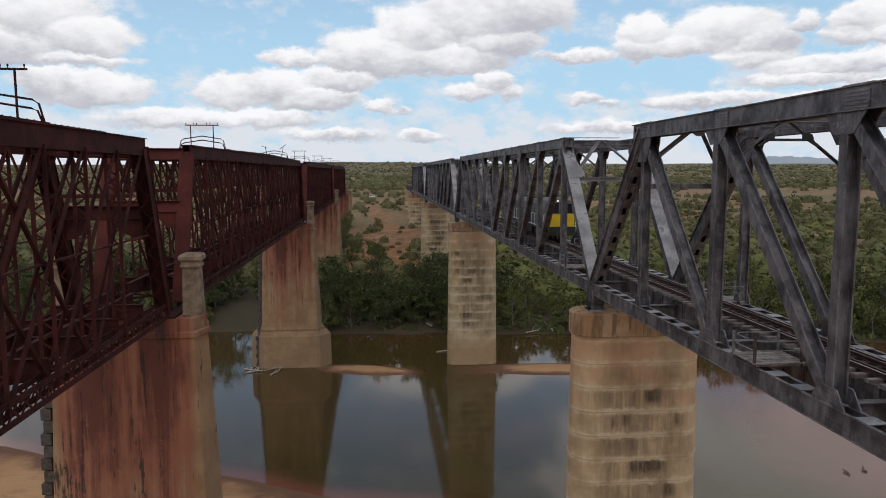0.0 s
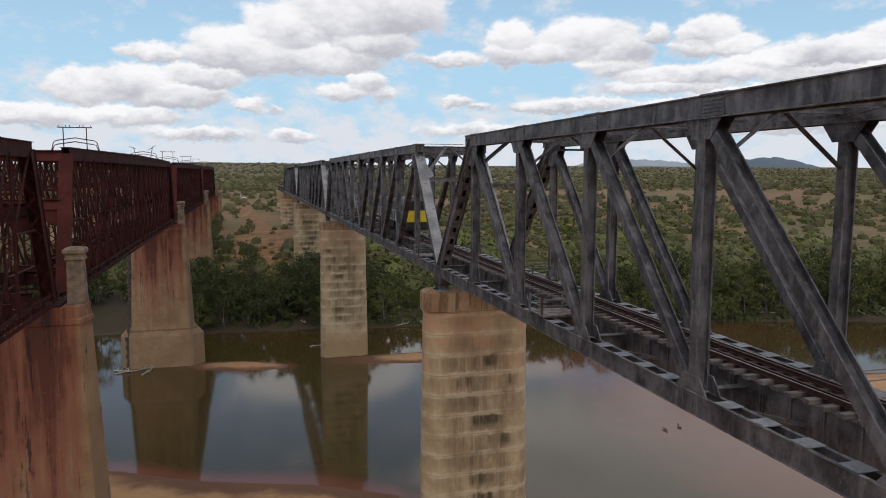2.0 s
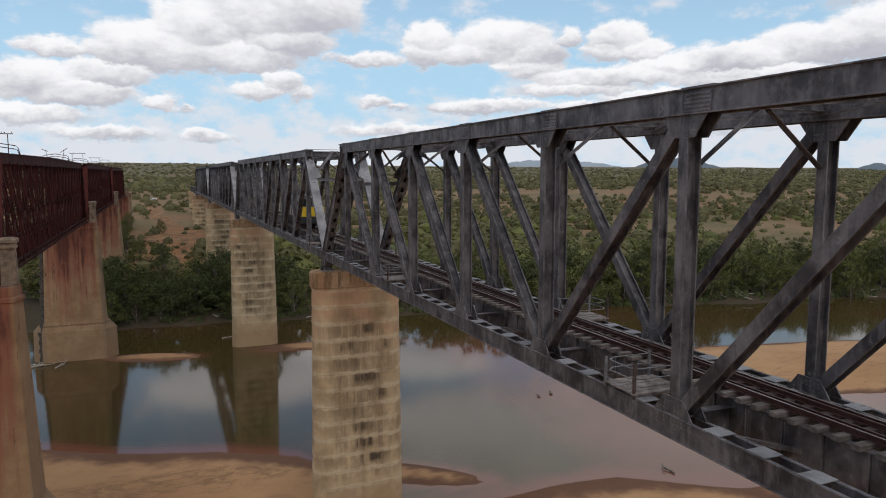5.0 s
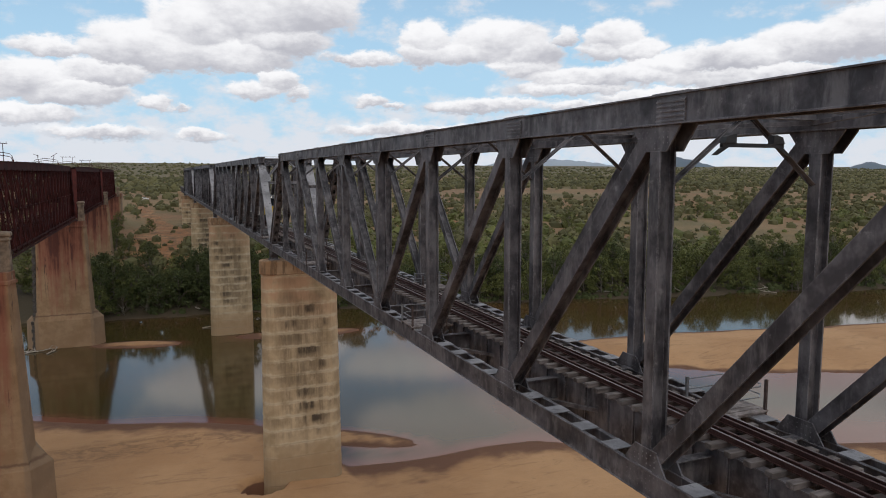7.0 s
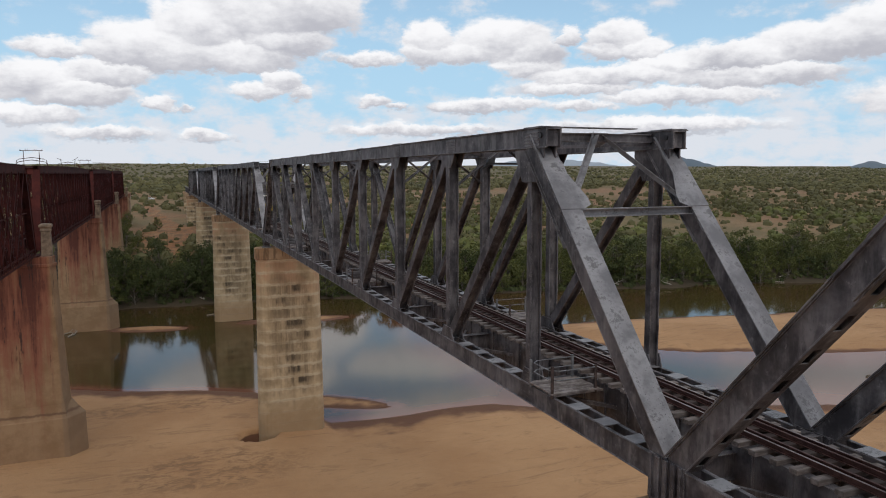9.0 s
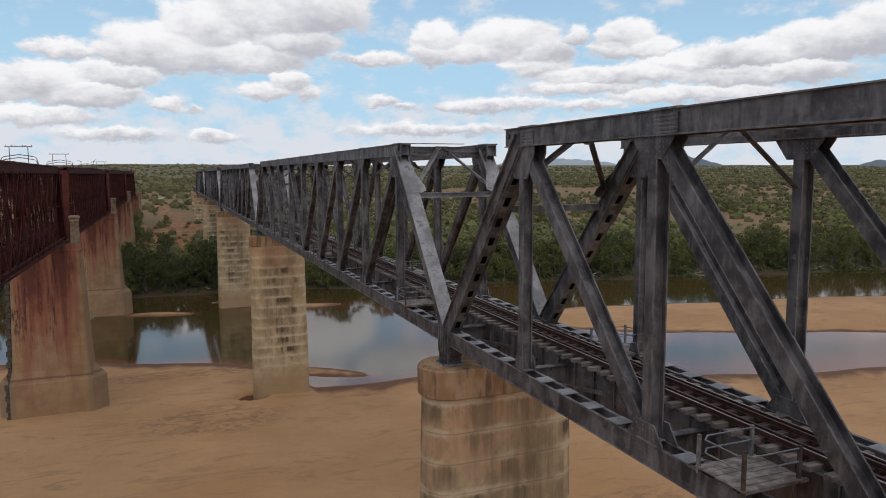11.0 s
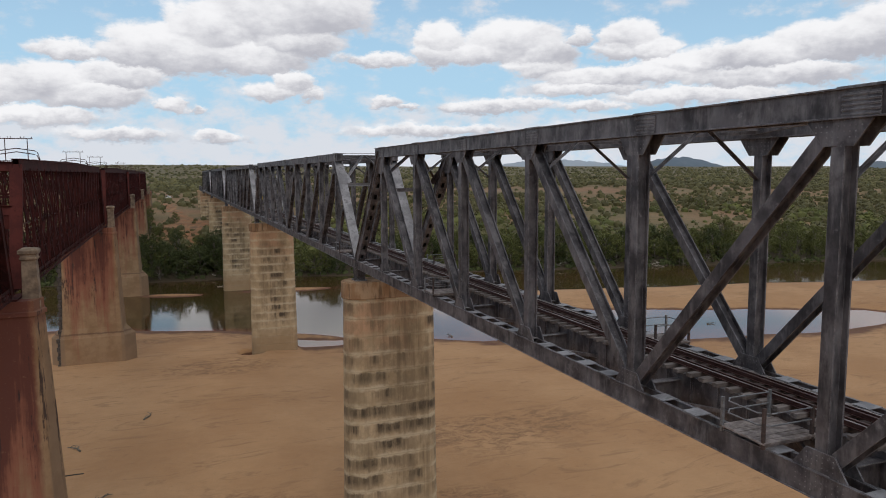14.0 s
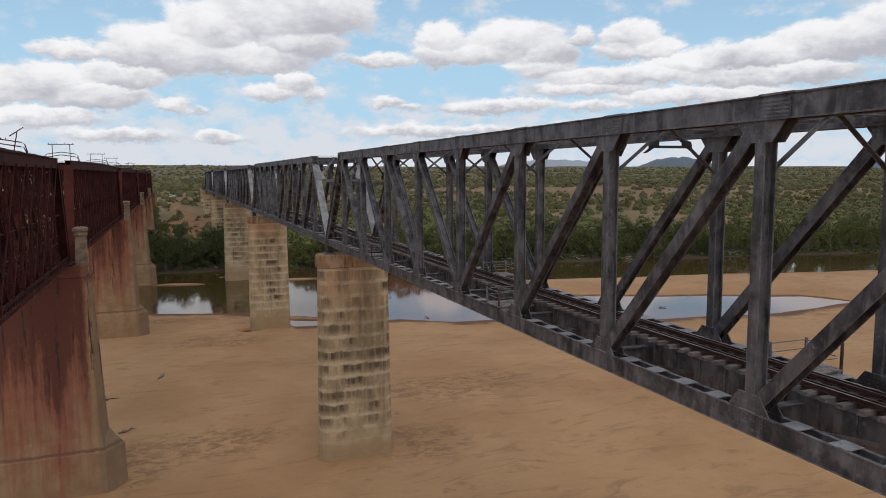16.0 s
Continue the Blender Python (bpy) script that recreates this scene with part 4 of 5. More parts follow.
        box(bm, -2.25, 1.1, q + e * 0.62 - 0.2, q + e * 0.62 + 0.2, 36.205, 36.235)
        part("portal_plate", done(bm), STEEL, span)
        bm = bmesh.new()
        top = on_post(36.05)
        prism(bm, [(-0.42, 36.10), (0.42, 36.10), (0.30, 35.72), (0.12, 35.60), (-0.12, 35.60), (-0.30, 35.72)], top - e * 0.06 - 0.012, top - e * 0.06 + 0.012, axis=1)
        part("apex_plate", done(bm), PALE_LIT if e < 0 else STEEL, span)
        for s in (-1, 1):
            bm = bmesh.new()
            low, high = (s * 2.2, on_post(33.85), 33.85), (s * 0.14, top, 36.02)
            bar(bm, low, high, 0.20, 0.025, (0, 1, 0.5))
            bar(bm, low, high, 0.025, 0.17, (0, 1, 0.5), o1=0.09, o2=0.07)
            part("portal_brace", done(bm), PALE_LIT if e < 0 else STEEL, span)
    # floor: cross girders and stringers
    for k in range(11):
        bm = bmesh.new()
        y = JOINT[k]
        box(bm, -2.38, 2.38, y - 0.02, y + 0.02, 26.30, 27.05)
        for z in (26.28, 27.03):
            box(bm, -2.38, 2.38, y - 0.16, y + 0.16, z, z + 0.03)
        part("cross_girder", done(bm), STEEL, span)
    for s in (-1, 1):
        bm = bmesh.new()
        x = s * 0.80
        box(bm, x - 0.02, x + 0.02, y0, y1, 25.98, 27.33)
        for z in (25.97, 27.31):
            box(bm, x - 0.14, x + 0.14, y0, y1, z, z + 0.03)
        for i in range(60):
            q = y0 + 0.6 + i * 1.265
            box(bm, x - 0.10, x + 0.10, q - 0.02, q + 0.02, 26.0, 27.31)
        part("stringer", done(bm), STEEL, span)
    for k in range(10):
        bm = bmesh.new()
        bar(bm, (-2.4, JOINT[k], 26.62), (2.4, JOINT[k + 1], 26.62), 0.13, 0.10, (0, 0, 1))
        bar(bm, (2.4, JOINT[k], 26.60), (-2.4, JOINT[k + 1], 26.60), 0.13, 0.10, (0, 0, 1))
        part("floor_brace", done(bm), STEEL, span)
    return span


first_span = grey_span()
first_span.matrix_basis = pose(*on_grade(0, SPAN / 2))
for n in (-0.5, 1.5, 2.5, 3.5):
    copy_thing(first_span, pose(*on_grade(0, SPAN * n)))


# concrete piers
def capsule(cx, half, r, z, n=10):
    """A long outline across the bridge with round ends."""
    pts = []
    for i in range(n + 1):
        a = -math.pi / 2 + math.pi * i / n
        pts.append((cx + half - r + r * math.cos(a), r * math.sin(a), z))
    for i in range(n + 1):
        a = math.pi / 2 + math.pi * i / n
        pts.append((cx - half + r + r * math.cos(a), r * math.sin(a), z))
    return pts


def concrete_pier(y, base):
    pier = thing("bridge_pier", "tall stained concrete pier cast in lifts, round-ended", "pier", "concrete piers", at=(0, y + 0.17, GRADE * y))
    bm = bmesh.new()
    rings = []
    z, top = base, 23.87
    while z < top - 0.01:
        zz = min(top, (math.floor((z - 0.9) / 1.52 + 1e-6) + 1) * 1.52 + 0.9)
        grow = (top - z) * 0.013
        grow2 = (top - zz) * 0.013
        rings.append(capsule(0, 4.01 + grow + 0.03, 1.34 + grow * 0.6 + 0.03, z))
        rings.append(capsule(0, 4.01 + grow2, 1.34 + grow2 * 0.6, zz - 0.10))
        rings.append(capsule(0, 4.01 + grow2 + 0.03, 1.34 + grow2 * 0.6 + 0.03, zz - 0.03))
        z = zz
    loft(bm, rings)
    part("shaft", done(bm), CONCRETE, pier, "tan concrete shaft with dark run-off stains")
    bm = bmesh.new()
    loft(bm, [capsule(0, 4.13, 1.45, 23.82), capsule(0, 4.19, 1.51, 23.87), capsule(0, 4.19, 1.51, 25.18), capsule(0, 4.11, 1.43, 25.26)])
    part("cap", done(bm), CAP, pier, "rust-stained concrete cap")
    for x in (-2.65, 2.65):
        bm = bmesh.new()
        box(bm, x - 0.65, x + 0.65, -1.3, 1.1, 25.2, 25.30)
        part("bearing_pad", done(bm), CAP, pier)


for n in range(-1, 5):
    concrete_pier(n * SPAN, {-1: -1.0, 0: -0.5, 1: -1.0, 2: -1.8, 3: 2.0, 4: 12.0}[n])

# small crossbars hung between the knee braces, each with two boxes
def crossbar(y):
    t = thing("crossbar_bracket", "dark steel crossbar with two small boxes between knee braces", "bracket", "crossbar brackets", at=on_grade(0, y, 35.08))
    bm = bmesh.new()
    box(bm, -1.02, 1.02, -0.05, 0.05, -0.06, 0.04)
    part("bar", done(bm), BLACK, t)
    for s in (-1, 1):
        bm = bmesh.new()
        prism(bm, [(s * 0.62, 0.04), (s * 1.0, 0.04), (s * 0.92, 0.20), (s * 0.72, 0.26), (s * 0.62, 0.26)], -0.10, 0.10, axis=1)
        part("lamp_box", done(bm), BLACK, t)
        bm = bmesh.new()
        prism(bm, [(s * 0.80, -0.06), (s * 1.02, -0.06), (s * 1.30, -0.26), (s * 1.16, -0.26)], -0.03, 0.03, axis=1)
        part("stay", done(bm), BLACK, t)


for y in (-SPAN / 2 - 2 * PANEL, SPAN / 2 - 3 * PANEL, SPAN / 2 + 3 * PANEL):
    crossbar(y)

# plate girder approach beyond the last truss
approach = thing("girder_span", "dark grey plate girder approach span over the bank", "bridge", at=on_grade(0, 0))
for s in (-1, 1):
    bm = bmesh.new()
    box(bm, s * 1.9 - 0.03, s * 1.9 + 0.03, 4 * SPAN + 0.4, 4 * SPAN + 70, 25.5, 28.0)
    for z in (25.47, 28.0):
        box(bm, s * 1.9 - 0.22, s * 1.9 + 0.22, 4 * SPAN + 0.4, 4 * SPAN + 70, z, z + 0.04)
    for i in range(46):
        q = 4 * SPAN + 0.8 + i * 1.5
        box(bm, s * 1.9 - 0.14, s * 1.9 + 0.14, q - 0.02, q + 0.02, 25.51, 28.0)
    part("girder", done(bm), STEEL, approach)
bm = bmesh.new()
box(bm, -1.8, 1.8, 4 * SPAN + 0.4, 4 * SPAN + 70, 26.9, 27.1)
part("deck", done(bm), STEEL, approach)
for q in (1.0, 36.0, 70.0):
    bm = bmesh.new()
    z = float(ground_z(0, 4 * SPAN + q)) - 1.0
    box(bm, -3.0, 3.0, 4 * SPAN + q - 0.9, 4 * SPAN + q + 0.9, z, 25.45)
    box(bm, -3.3, 3.3, 4 * SPAN + q - 1.1, 4 * SPAN + q + 1.1, 24.3, 25.46)
    if q > 1.0:
        part("trestle_pier", done(bm), CONCRETE, approach, "short concrete approach pier")
    else:
        bm.free()


# ---- the old red bridge ----
OLD_X, OLD_Y = -31.1, 78.0
OLD_HALF = 2.45
OZ0, OZ1 = 25.75, 35.2


def lattice(bm, p0, p1, width, side, pitch=0.5, t=0.05):
    """A laced bar: two angles with zigzag lacing between them."""
    d, s, u = axes(p0, p1, side)
    p0, p1 = Vector(p0), Vector(p1)
    bar(bm, p0, p1, t, 0.07, side, o1=-width / 2)
    bar(bm, p0, p1, t, 0.07, side, o1=width / 2)
    n = max(2, round((p1 - p0).length / pitch))
    for i in range(n):
        a, b = p0.lerp(p1, i / n), p0.lerp(p1, (i + 1) / n)
        k = width / 2 * (1 if i % 2 else -1)
        bar(bm, a + s * k, b - s * k, 0.08, 0.015, tuple(s))


def old_span():
    span = thing("truss_span", "disused rust-red iron lattice truss railway span", "bridge", "old red truss spans")
    half, top_half, n = 36.3, 33.0, 18
    step = 2 * top_half / n
    node = [-top_half + step * i for i in range(n + 1)]
    for s in (-1, 1):
        x = s * OLD_HALF
        bm = bmesh.new()
        half_u = [(0.36, 35.64), (0.36, 35.60), (0.26, 35.60), (0.26, 34.76), (0.30, 34.76), (0.30, 34.73), (0.18, 34.73), (0.18, 34.76), (0.22, 34.76), (0.22, 35.60)]
        prism(bm, [(x + a, z) for a, z in half_u] + [(x - a, z) for a, z in reversed(half_u)], -top_half - 0.6, top_half + 0.6, axis=1)
        part("top_chord", done(bm), RUST, span)
        bm = bmesh.new()
        for i, w in enumerate((28.0, 22.5, 17.0, 11.5, 6.0)):
            box(bm, x - 0.35, x + 0.35, -w, w, 35.64 + 0.04 * i, 35.675 + 0.04 * i)
        for q in np.arange(-32.5, 32.6, 0.55):
            for e in (-0.28, 0.28):
                high = 35.675 + 0.04 * (sum(abs(q) < w for w in (28.0, 22.5, 17.0, 11.5, 6.0)) - 1)
                box(bm, x + e - 0.025, x + e + 0.025, q - 0.025, q + 0.025, 35.64, high + 0.03)
        part("cover_plate", done(bm), RUST, span)
        bm = bmesh.new()
        for o in (-0.26, 0.26):
            for z in (25.33, 26.05):
                box(bm, x + o - 0.07, x + o + 0.07, -half, half, z, z + 0.03)
                box(bm, x + o - 0.02, x + o + 0.02, -half, half, z - 0.0, z + 0.20)
            for i in range(80):
                q = -half + 0.2 + i * 0.905
                bar(bm, (x + o, q, 25.45), (x + o, q + 0.85, 26.15), 0.02, 0.11)
                bar(bm, (x + o + 0.022, q + 0.85, 25.45), (x + o + 0.022, q, 26.15), 0.02, 0.11)
        part("bottom_chord", done(bm), RUST, span)
        for e in (-1, 1):
            bm = bmesh.new()
            foot, head = (x, e * half, 25.6), (x, e * (top_half + 0.2), 35.1)
            for o in (-0.28, 0.28):
                bar(bm, foot, head, 0.04, 0.58, o1=o * 1.25)
            d, c, u = axes(foot, head, (1, 0, 0))
            out = 1 if u.y * e > 0 else -1
            bar(bm, foot, head, 0.88, 0.04, o2=out * 0.31)
            for i in range(15):
                a, b = Vector(foot).lerp(Vector(head), i / 15), Vector(foot).lerp(Vector(head), (i + 1) / 15)
                k = 0.26 if i % 2 else -0.26
                bar(bm, a + Vector((k, 0, 0)) - u * out * 0.25, b - Vector((k, 0, 0)) - u * out * 0.25, 0.07, 0.02, (1, 0, 0))
            part("end_post", done(bm), LIT_RED if e < 0 else RUST, span, "red sloping end post, coloured brighter as if sunlit" if e < 0 else "")
        for i in range(1, n):
            bm = bmesh.new()
            lattice(bm, (x, node[i], OZ0), (x, node[i], OZ1 - 0.3), 0.52, (1, 0, 0), 0.42, 0.15)
            part("post", done(bm), RUST, span)
        # ties over two panels, in pairs, falling towards the middle, and lighter counters
        for i in range(0, n - 1):
            lo, hi = node[i], node[i + 2]
            mid = (lo + hi) / 2
            bm = bmesh.new()
            a, b = ((lo, OZ1), (hi, OZ0)) if mid < 0 else ((hi, OZ1), (lo, OZ0))
            w = 0.26 - 0.06 * (1 - abs(mid) / top_half)
            for o in (-0.20, 0.20):
                bar(bm, (x + o, a[0], a[1] - 0.3), (x + o, b[0], b[1]), 0.06, w)
            part("tie", done(bm), RUST, span)
            if abs(mid) < 24:
                bm = bmesh.new()
                a, b = ((lo, OZ0), (hi, OZ1)) if mid < 0 else ((hi, OZ0), (lo, OZ1))
                bar(bm, (x, a[0], a[1]), (x, b[0], b[1] - 0.3), 0.16, 0.12)
                part("counter_tie", done(bm), RUST, span)
        bm = bmesh.new()
        bar(bm, (x, -34.2, 30.4), (x, 34.2, 30.4), 0.12, 0.08)
        part("mid_rail", done(bm), RUST, span)
    # portals with lattice and arched brackets, and sway frames between
    for e in (-1, 1):
        y = e * (top_half + 0.45)
        yl = e * (top_half + 0.45 + (35.1 - 31.6) / 9.5 * 3.1)
        # the sun-facing portal gets the brightened red
        mat = LIT_RED if e < 0 else RUST
        bm = bmesh.new()
        bar(bm, (-2.2, y, 35.0), (2.2, y, 35.0), 0.70, 0.05, (0, 0.3, 1))
        bar(bm, (-2.2, y, 35.36), (2.2, y, 35.36), 0.04, 0.30, (0, 0.3, 1))
        bar(bm, (-2.2, y, 34.66), (2.2, y, 34.66), 0.04, 0.26, (0, 0.3, 1))
        part("portal_beam", done(bm), mat, span)
        bm = bmesh.new()
        bar(bm, (-2.2, yl, 31.6), (2.2, yl, 31.6), 0.70, 0.05, (0, 0.3, 1))
        for z in (31.95, 31.25):
            bar(bm, (-2.2, yl, z), (2.2, yl, z), 0.04, 0.26, (0, 0.3, 1))
        for s in (-1, 1):
            arc = [(s * 2.2, 31.25), (s * 2.2, 30.1)] + [(s * (2.2 - 1.5 * math.sin(a)), 30.1 + 1.15 * (1 - math.cos(a))) for a in (0.4, 0.8, 1.2, 1.57)]
            prism(bm, arc, yl - 0.025, yl + 0.025, axis=1)
        part("portal_arch", done(bm), mat, span)
    for i in (0, 3, 6, 9, 12, 15, 18):
        y = node[i] + (0.3 if i == 0 else -0.3 if i == 18 else 0)
        bm = bmesh.new()
        bar(bm, (-2.2, y, 34.9), (2.2, y, 34.9), 0.24, 0.06, (0, 0, 1))
        bar(bm, (-2.2, y, 32.6), (2.2, y, 32.6), 0.20, 0.06, (0, 0, 1))
        for q in np.arange(-2.2, 2.0, 0.73):
            bar(bm, (q, y, 32.7), (q + 0.73, y, 34.8), 0.02, 0.10, (0, 1, 0))
            bar(bm, (q + 0.73, y - 0.03, 32.7), (q, y - 0.03, 34.8), 0.02, 0.10, (0, 1, 0))
        part("sway_frame", done(bm), RUST, span)
    for i in range(0, n, 2):
        bm = bmesh.new()
        for a in (-1, 1):
            bar(bm, (a * 2.2, node[i], 34.75), (-a * 2.2, node[i + 2], 34.75), 0.08, 0.07, (0, 0, 1))
        part("lateral_brace", done(bm), RUST, span)
    for i in range(n + 1):
        bm = bmesh.new()
        y = node[i]
        box(bm, -2.4, 2.4, y - 0.02, y + 0.02, 25.9, 26.75)
        for z in (25.88, 26.74):
            box(bm, -2.4, 2.4, y - 0.13, y + 0.13, z, z + 0.025)
        part("cross_girder", done(bm), RUST, span)
    for s in (-1, 1):
        bm = bmesh.new()
        box(bm, s * 0.75 - 0.02, s * 0.75 + 0.02, -half, half, 26.0, 26.85)
        box(bm, s * 0.75 - 0.13, s * 0.75 + 0.13, -half, half, 26.83, 26.86)
        part("stringer", done(bm), RUST, span)
    bm = bmesh.new()
    for q in np.arange(-35.5, 35.6, 3.3):
        bar(bm, (-2.3, q, 25.62), (2.3, q + 3.2, 25.62), 0.12, 0.05, (0, 0, 1))
        bar(bm, (2.3, q, 25.58), (-2.3, q + 3.2, 25.58), 0.12, 0.05, (0, 0, 1))
    part("floor_brace", done(bm), RUST, span)
    return span


old_first = old_span()
old_first.matrix_basis = pose(*on_grade(OLD_X, OLD_Y - SPAN / 2))
for n in (-1.5, 0.5, 1.5, 2.5):
    copy_thing(old_first, pose(*on_grade(OLD_X, OLD_Y + SPAN * n)))


def pointed(half, nose, thick, z, round_off=0.35):
    """A pier's outline: flat faces and a blunt point at each end."""
    a = nose * round_off
    return [(-half, -thick, z), (half, -thick, z), (half + nose * 0.8, -a * 0.9, z), (half + nose, 0, z), (half + nose * 0.8, a * 0.9, z),
            (half, thick, z), (-half, thick, z), (-half - nose * 0.8, a * 0.9, z), (-half - nose, 0, z), (-half - nose * 0.8, -a * 0.9, z)]


def old_pier(y, base):
    pier = thing("bridge_pier", "tall rust-streaked masonry pier of the disused bridge", "pier", "old masonry piers", at=(OLD_X, y, GRADE * y))
    bm = bmesh.new()
    loft(bm, [pointed(4.72, 0.62, 1.95, 6.4), pointed(4.05, 0.46, 1.62, 23.9), pointed(4.05, 0.46, 1.62, 24.0)])
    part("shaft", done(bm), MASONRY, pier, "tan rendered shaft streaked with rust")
    bm = bmesh.new()
    loft(bm, [pointed(5.1, 1.75, 2.25, base), pointed(5.0, 1.7, 2.2, 6.15), pointed(4.95, 1.65, 2.15, 6.3), pointed(4.72, 0.35, 1.9, 8.0)])
    part("plinth", done(bm), MASONRY, pier, "broad tan plinth with a pointed cutwater")
    bm = bmesh.new()
    loft(bm, [pointed(4.05, 0.46, 1.62, 24.0), pointed(4.16, 0.50, 1.72, 24.08), pointed(4.16, 0.50, 1.72, 24.36), pointed(4.05, 0.44, 1.6, 24.44), pointed(4.05, 0.44, 1.6, 25.2)])
    part("moulding", done(bm), MASONRY, pier, "projecting stone course")
    for s in (-1, 1):
        bm = bmesh.new()
        def sq(h, z):
            return [(s * 3.72 - h, -h, z), (s * 3.72 + h, -h, z), (s * 3.72 + h, h, z), (s * 3.72 - h, h, z)]
        loft(bm, [sq(0.62, 24.3), sq(0.62, 25.0), sq(0.55, 25.2), sq(0.47, 28.05)])
        pillar = part("pillar", done(bm), STONE, pier, "grey-tan stone pillar beside the truss")
        bm = bmesh.new()
        loft(bm, [sq(0.49, 28.05), sq(0.58, 28.14), sq(0.58, 28.26), sq(0.53, 28.30), sq(0.53, 28.46), sq(0.66, 28.58), sq(0.66, 28.80), sq(0.52, 28.92), sq(0.30, 28.97)])
        part("pillar_cap", done(bm), STONE, pillar, "weathered moulded stone cap")
    # dark protecting blocks up the upstream edge
    bm = bmesh.new()
    box(bm, -0.30, 0.30, -0.30, 0.30, -0.35, 0.35)
    bmesh.ops.bevel(bm, geom=list(bm.edges), offset=0.03, segments=1, affect="EDGES")
    block = part("quoin_block", bm, QUOIN, pier, "dark weathered stone block")
    z = max(base, 0.0) + 0.6
    k = 0
    while z < 23.6:
        f = 0.0 if z < 6.4 else (z - 6.4) / 17.5
        x = -5.05 if z < 6.4 else -4.78 + 0.67 * f
        m = pose(x - (0.36 if k % 2 else 0.20), -1.75 if z < 6.4 else -1.62 + 0.33 * f, z)
        if k == 0:
            block.matrix_basis = m
        else:
            again(block, m)
        z += 0.76
        k += 1
    if n < 0:
        bm = bmesh.new()
        tube(bm, [(4.3, 0, 10.94), (5.5, 0, 10.97), (6.42, 0, 10.96)], [0.05, 0.05, 0.04], 7)
        part("iron_rod", done(bm), BLACK, pier, "thin dark iron rod standing out of the masonry")
    for s in (-1, 1):
        bm = bmesh.new()
        box(bm, s * OLD_HALF - 0.55, s * OLD_HALF + 0.55, -1.55, 1.55, 25.2, 25.33)
        part("bearing_plate", done(bm), RUST, pier)


QUOIN = make_plain("dark_quoin_stone", (0.050, 0.040, 0.034), (0.10, 0.082, 0.068), 3.0, 0.9)
for n in range(-1, 4):
    old_pier(OLD_Y + n * SPAN, {-1: 0.0, 0: -1.0, 1: -1.5, 2: 1.5, 3: 8.0}[n])
# the old abutment on the far bank
abut = thing("abutment", "rust-streaked masonry abutment at the end of the old bridge", "abutment", at=(OLD_X, OLD_Y + 3 * SPAN, GRADE * (OLD_Y + 3 * SPAN)))
bm = bmesh.new()
box(bm, -4.6, 4.6, 2.0, 14.0, 9.0, 24.2)
box(bm, -4.8, 4.8, 1.8, 14.0, 24.2, 26.4)
part("wall", done(bm), MASONRY, abut)


def wire_frame(y, bent):
    """An iron frame that once carried telegraph wires over the old bridge."""
    f = thing("telegraph_frame", "rusty iron telegraph wire frame standing on the old truss", "wire frame", "telegraph frames", at=on_grade(OLD_X, y, 35.72))
    for z, w in ((0.0, 0.0), (0.34, 0.06)):
        bm = bmesh.new()
        pts = [(-1.98 + w, 0, 0.0), (-1.78 + w, 0, 0.82 - z * 0.8), (-1.55 + w, 0, 0.98 - z), (0, 0, 1.22 - z), (1.55 - w, 0, 0.98 - z), (1.78 - w, 0, 0.82 - z * 0.8), (1.98 - w, 0, 0.0)]
        tube(bm, pts, [0.045] * 7, 6)
        part("arch", done(bm), RUST, f)
    bm = bmesh.new()
    bar(bm, (-1.85, 0, 0.02), (1.85, 0, 0.02), 0.06, 0.06, (0, 1, 0))
    part("sill", done(bm), RUST, f)
    for s in (-1, 1):
        bm = bmesh.new()
        bar(bm, (s * 0.95, 0, 0.0), (s * 0.95 + (s * 0.35 if bent else 0), 0, 2.15 if not bent else 1.85), 0.07, 0.07, (0, 1, 0))
        part("upright", done(bm), RUST, f)
    if not bent:
        bm = bmesh.new()
        bar(bm, (-1.42, 0, 2.15), (1.42, 0, 2.15), 0.09, 0.08, (0, 1, 0))
        part("crossarm", done(bm), RUST, f)
        xs, h = (-1.32, -0.70, -0.42, 0.42, 0.70, 1.32), 2.19
    else:
        bm = bmesh.new()
        bar(bm, (0.75, 0, 1.45), (1.75, 0, 2.15), 0.08, 0.07, (0, 1, 0))
        bar(bm, (-1.9, 0, 1.95), (-1.0, 0, 1.6), 0.08, 0.07, (0, 1, 0))
        part("crossarm", done(bm), RUST, f)
        xs, h = (-0.5, -0.15, 0.15, 0.5), 1.16
    for x in xs:
        bm = bmesh.new()
        tube(bm, [(x, 0, h), (x, 0, h + 0.06), (x, 0, h + 0.07), (x, 0, h + 0.16)], [0.02, 0.02, 0.045, 0.03], 6)
        part("insulator", done(bm), RUST, f)


for n in range(-2, 4):
    wire_frame(OLD_Y + SPAN * n + 19.4, False)
    wire_frame(OLD_Y + SPAN * n + 62.2, n in (-2, 0))


# ---- track on the grey bridge ----
track = thing("railway_track", "narrow-gauge railway track with guard rails on timber sleepers", "railway track", at=on_grade(0, 0))
T0, T1 = -76.0, 374.0


def rail(bm, x, head):
    """A flat-bottomed rail."""
    box(bm, x - 0.065, x + 0.065, T0, T1, 27.49, 27.505)
    box(bm, x - 0.012, x + 0.012, T0, T1, 27.505, 27.60)
    if head:
        box(bm, x - 0.035, x + 0.035, T0, T1, 27.60, 27.636)


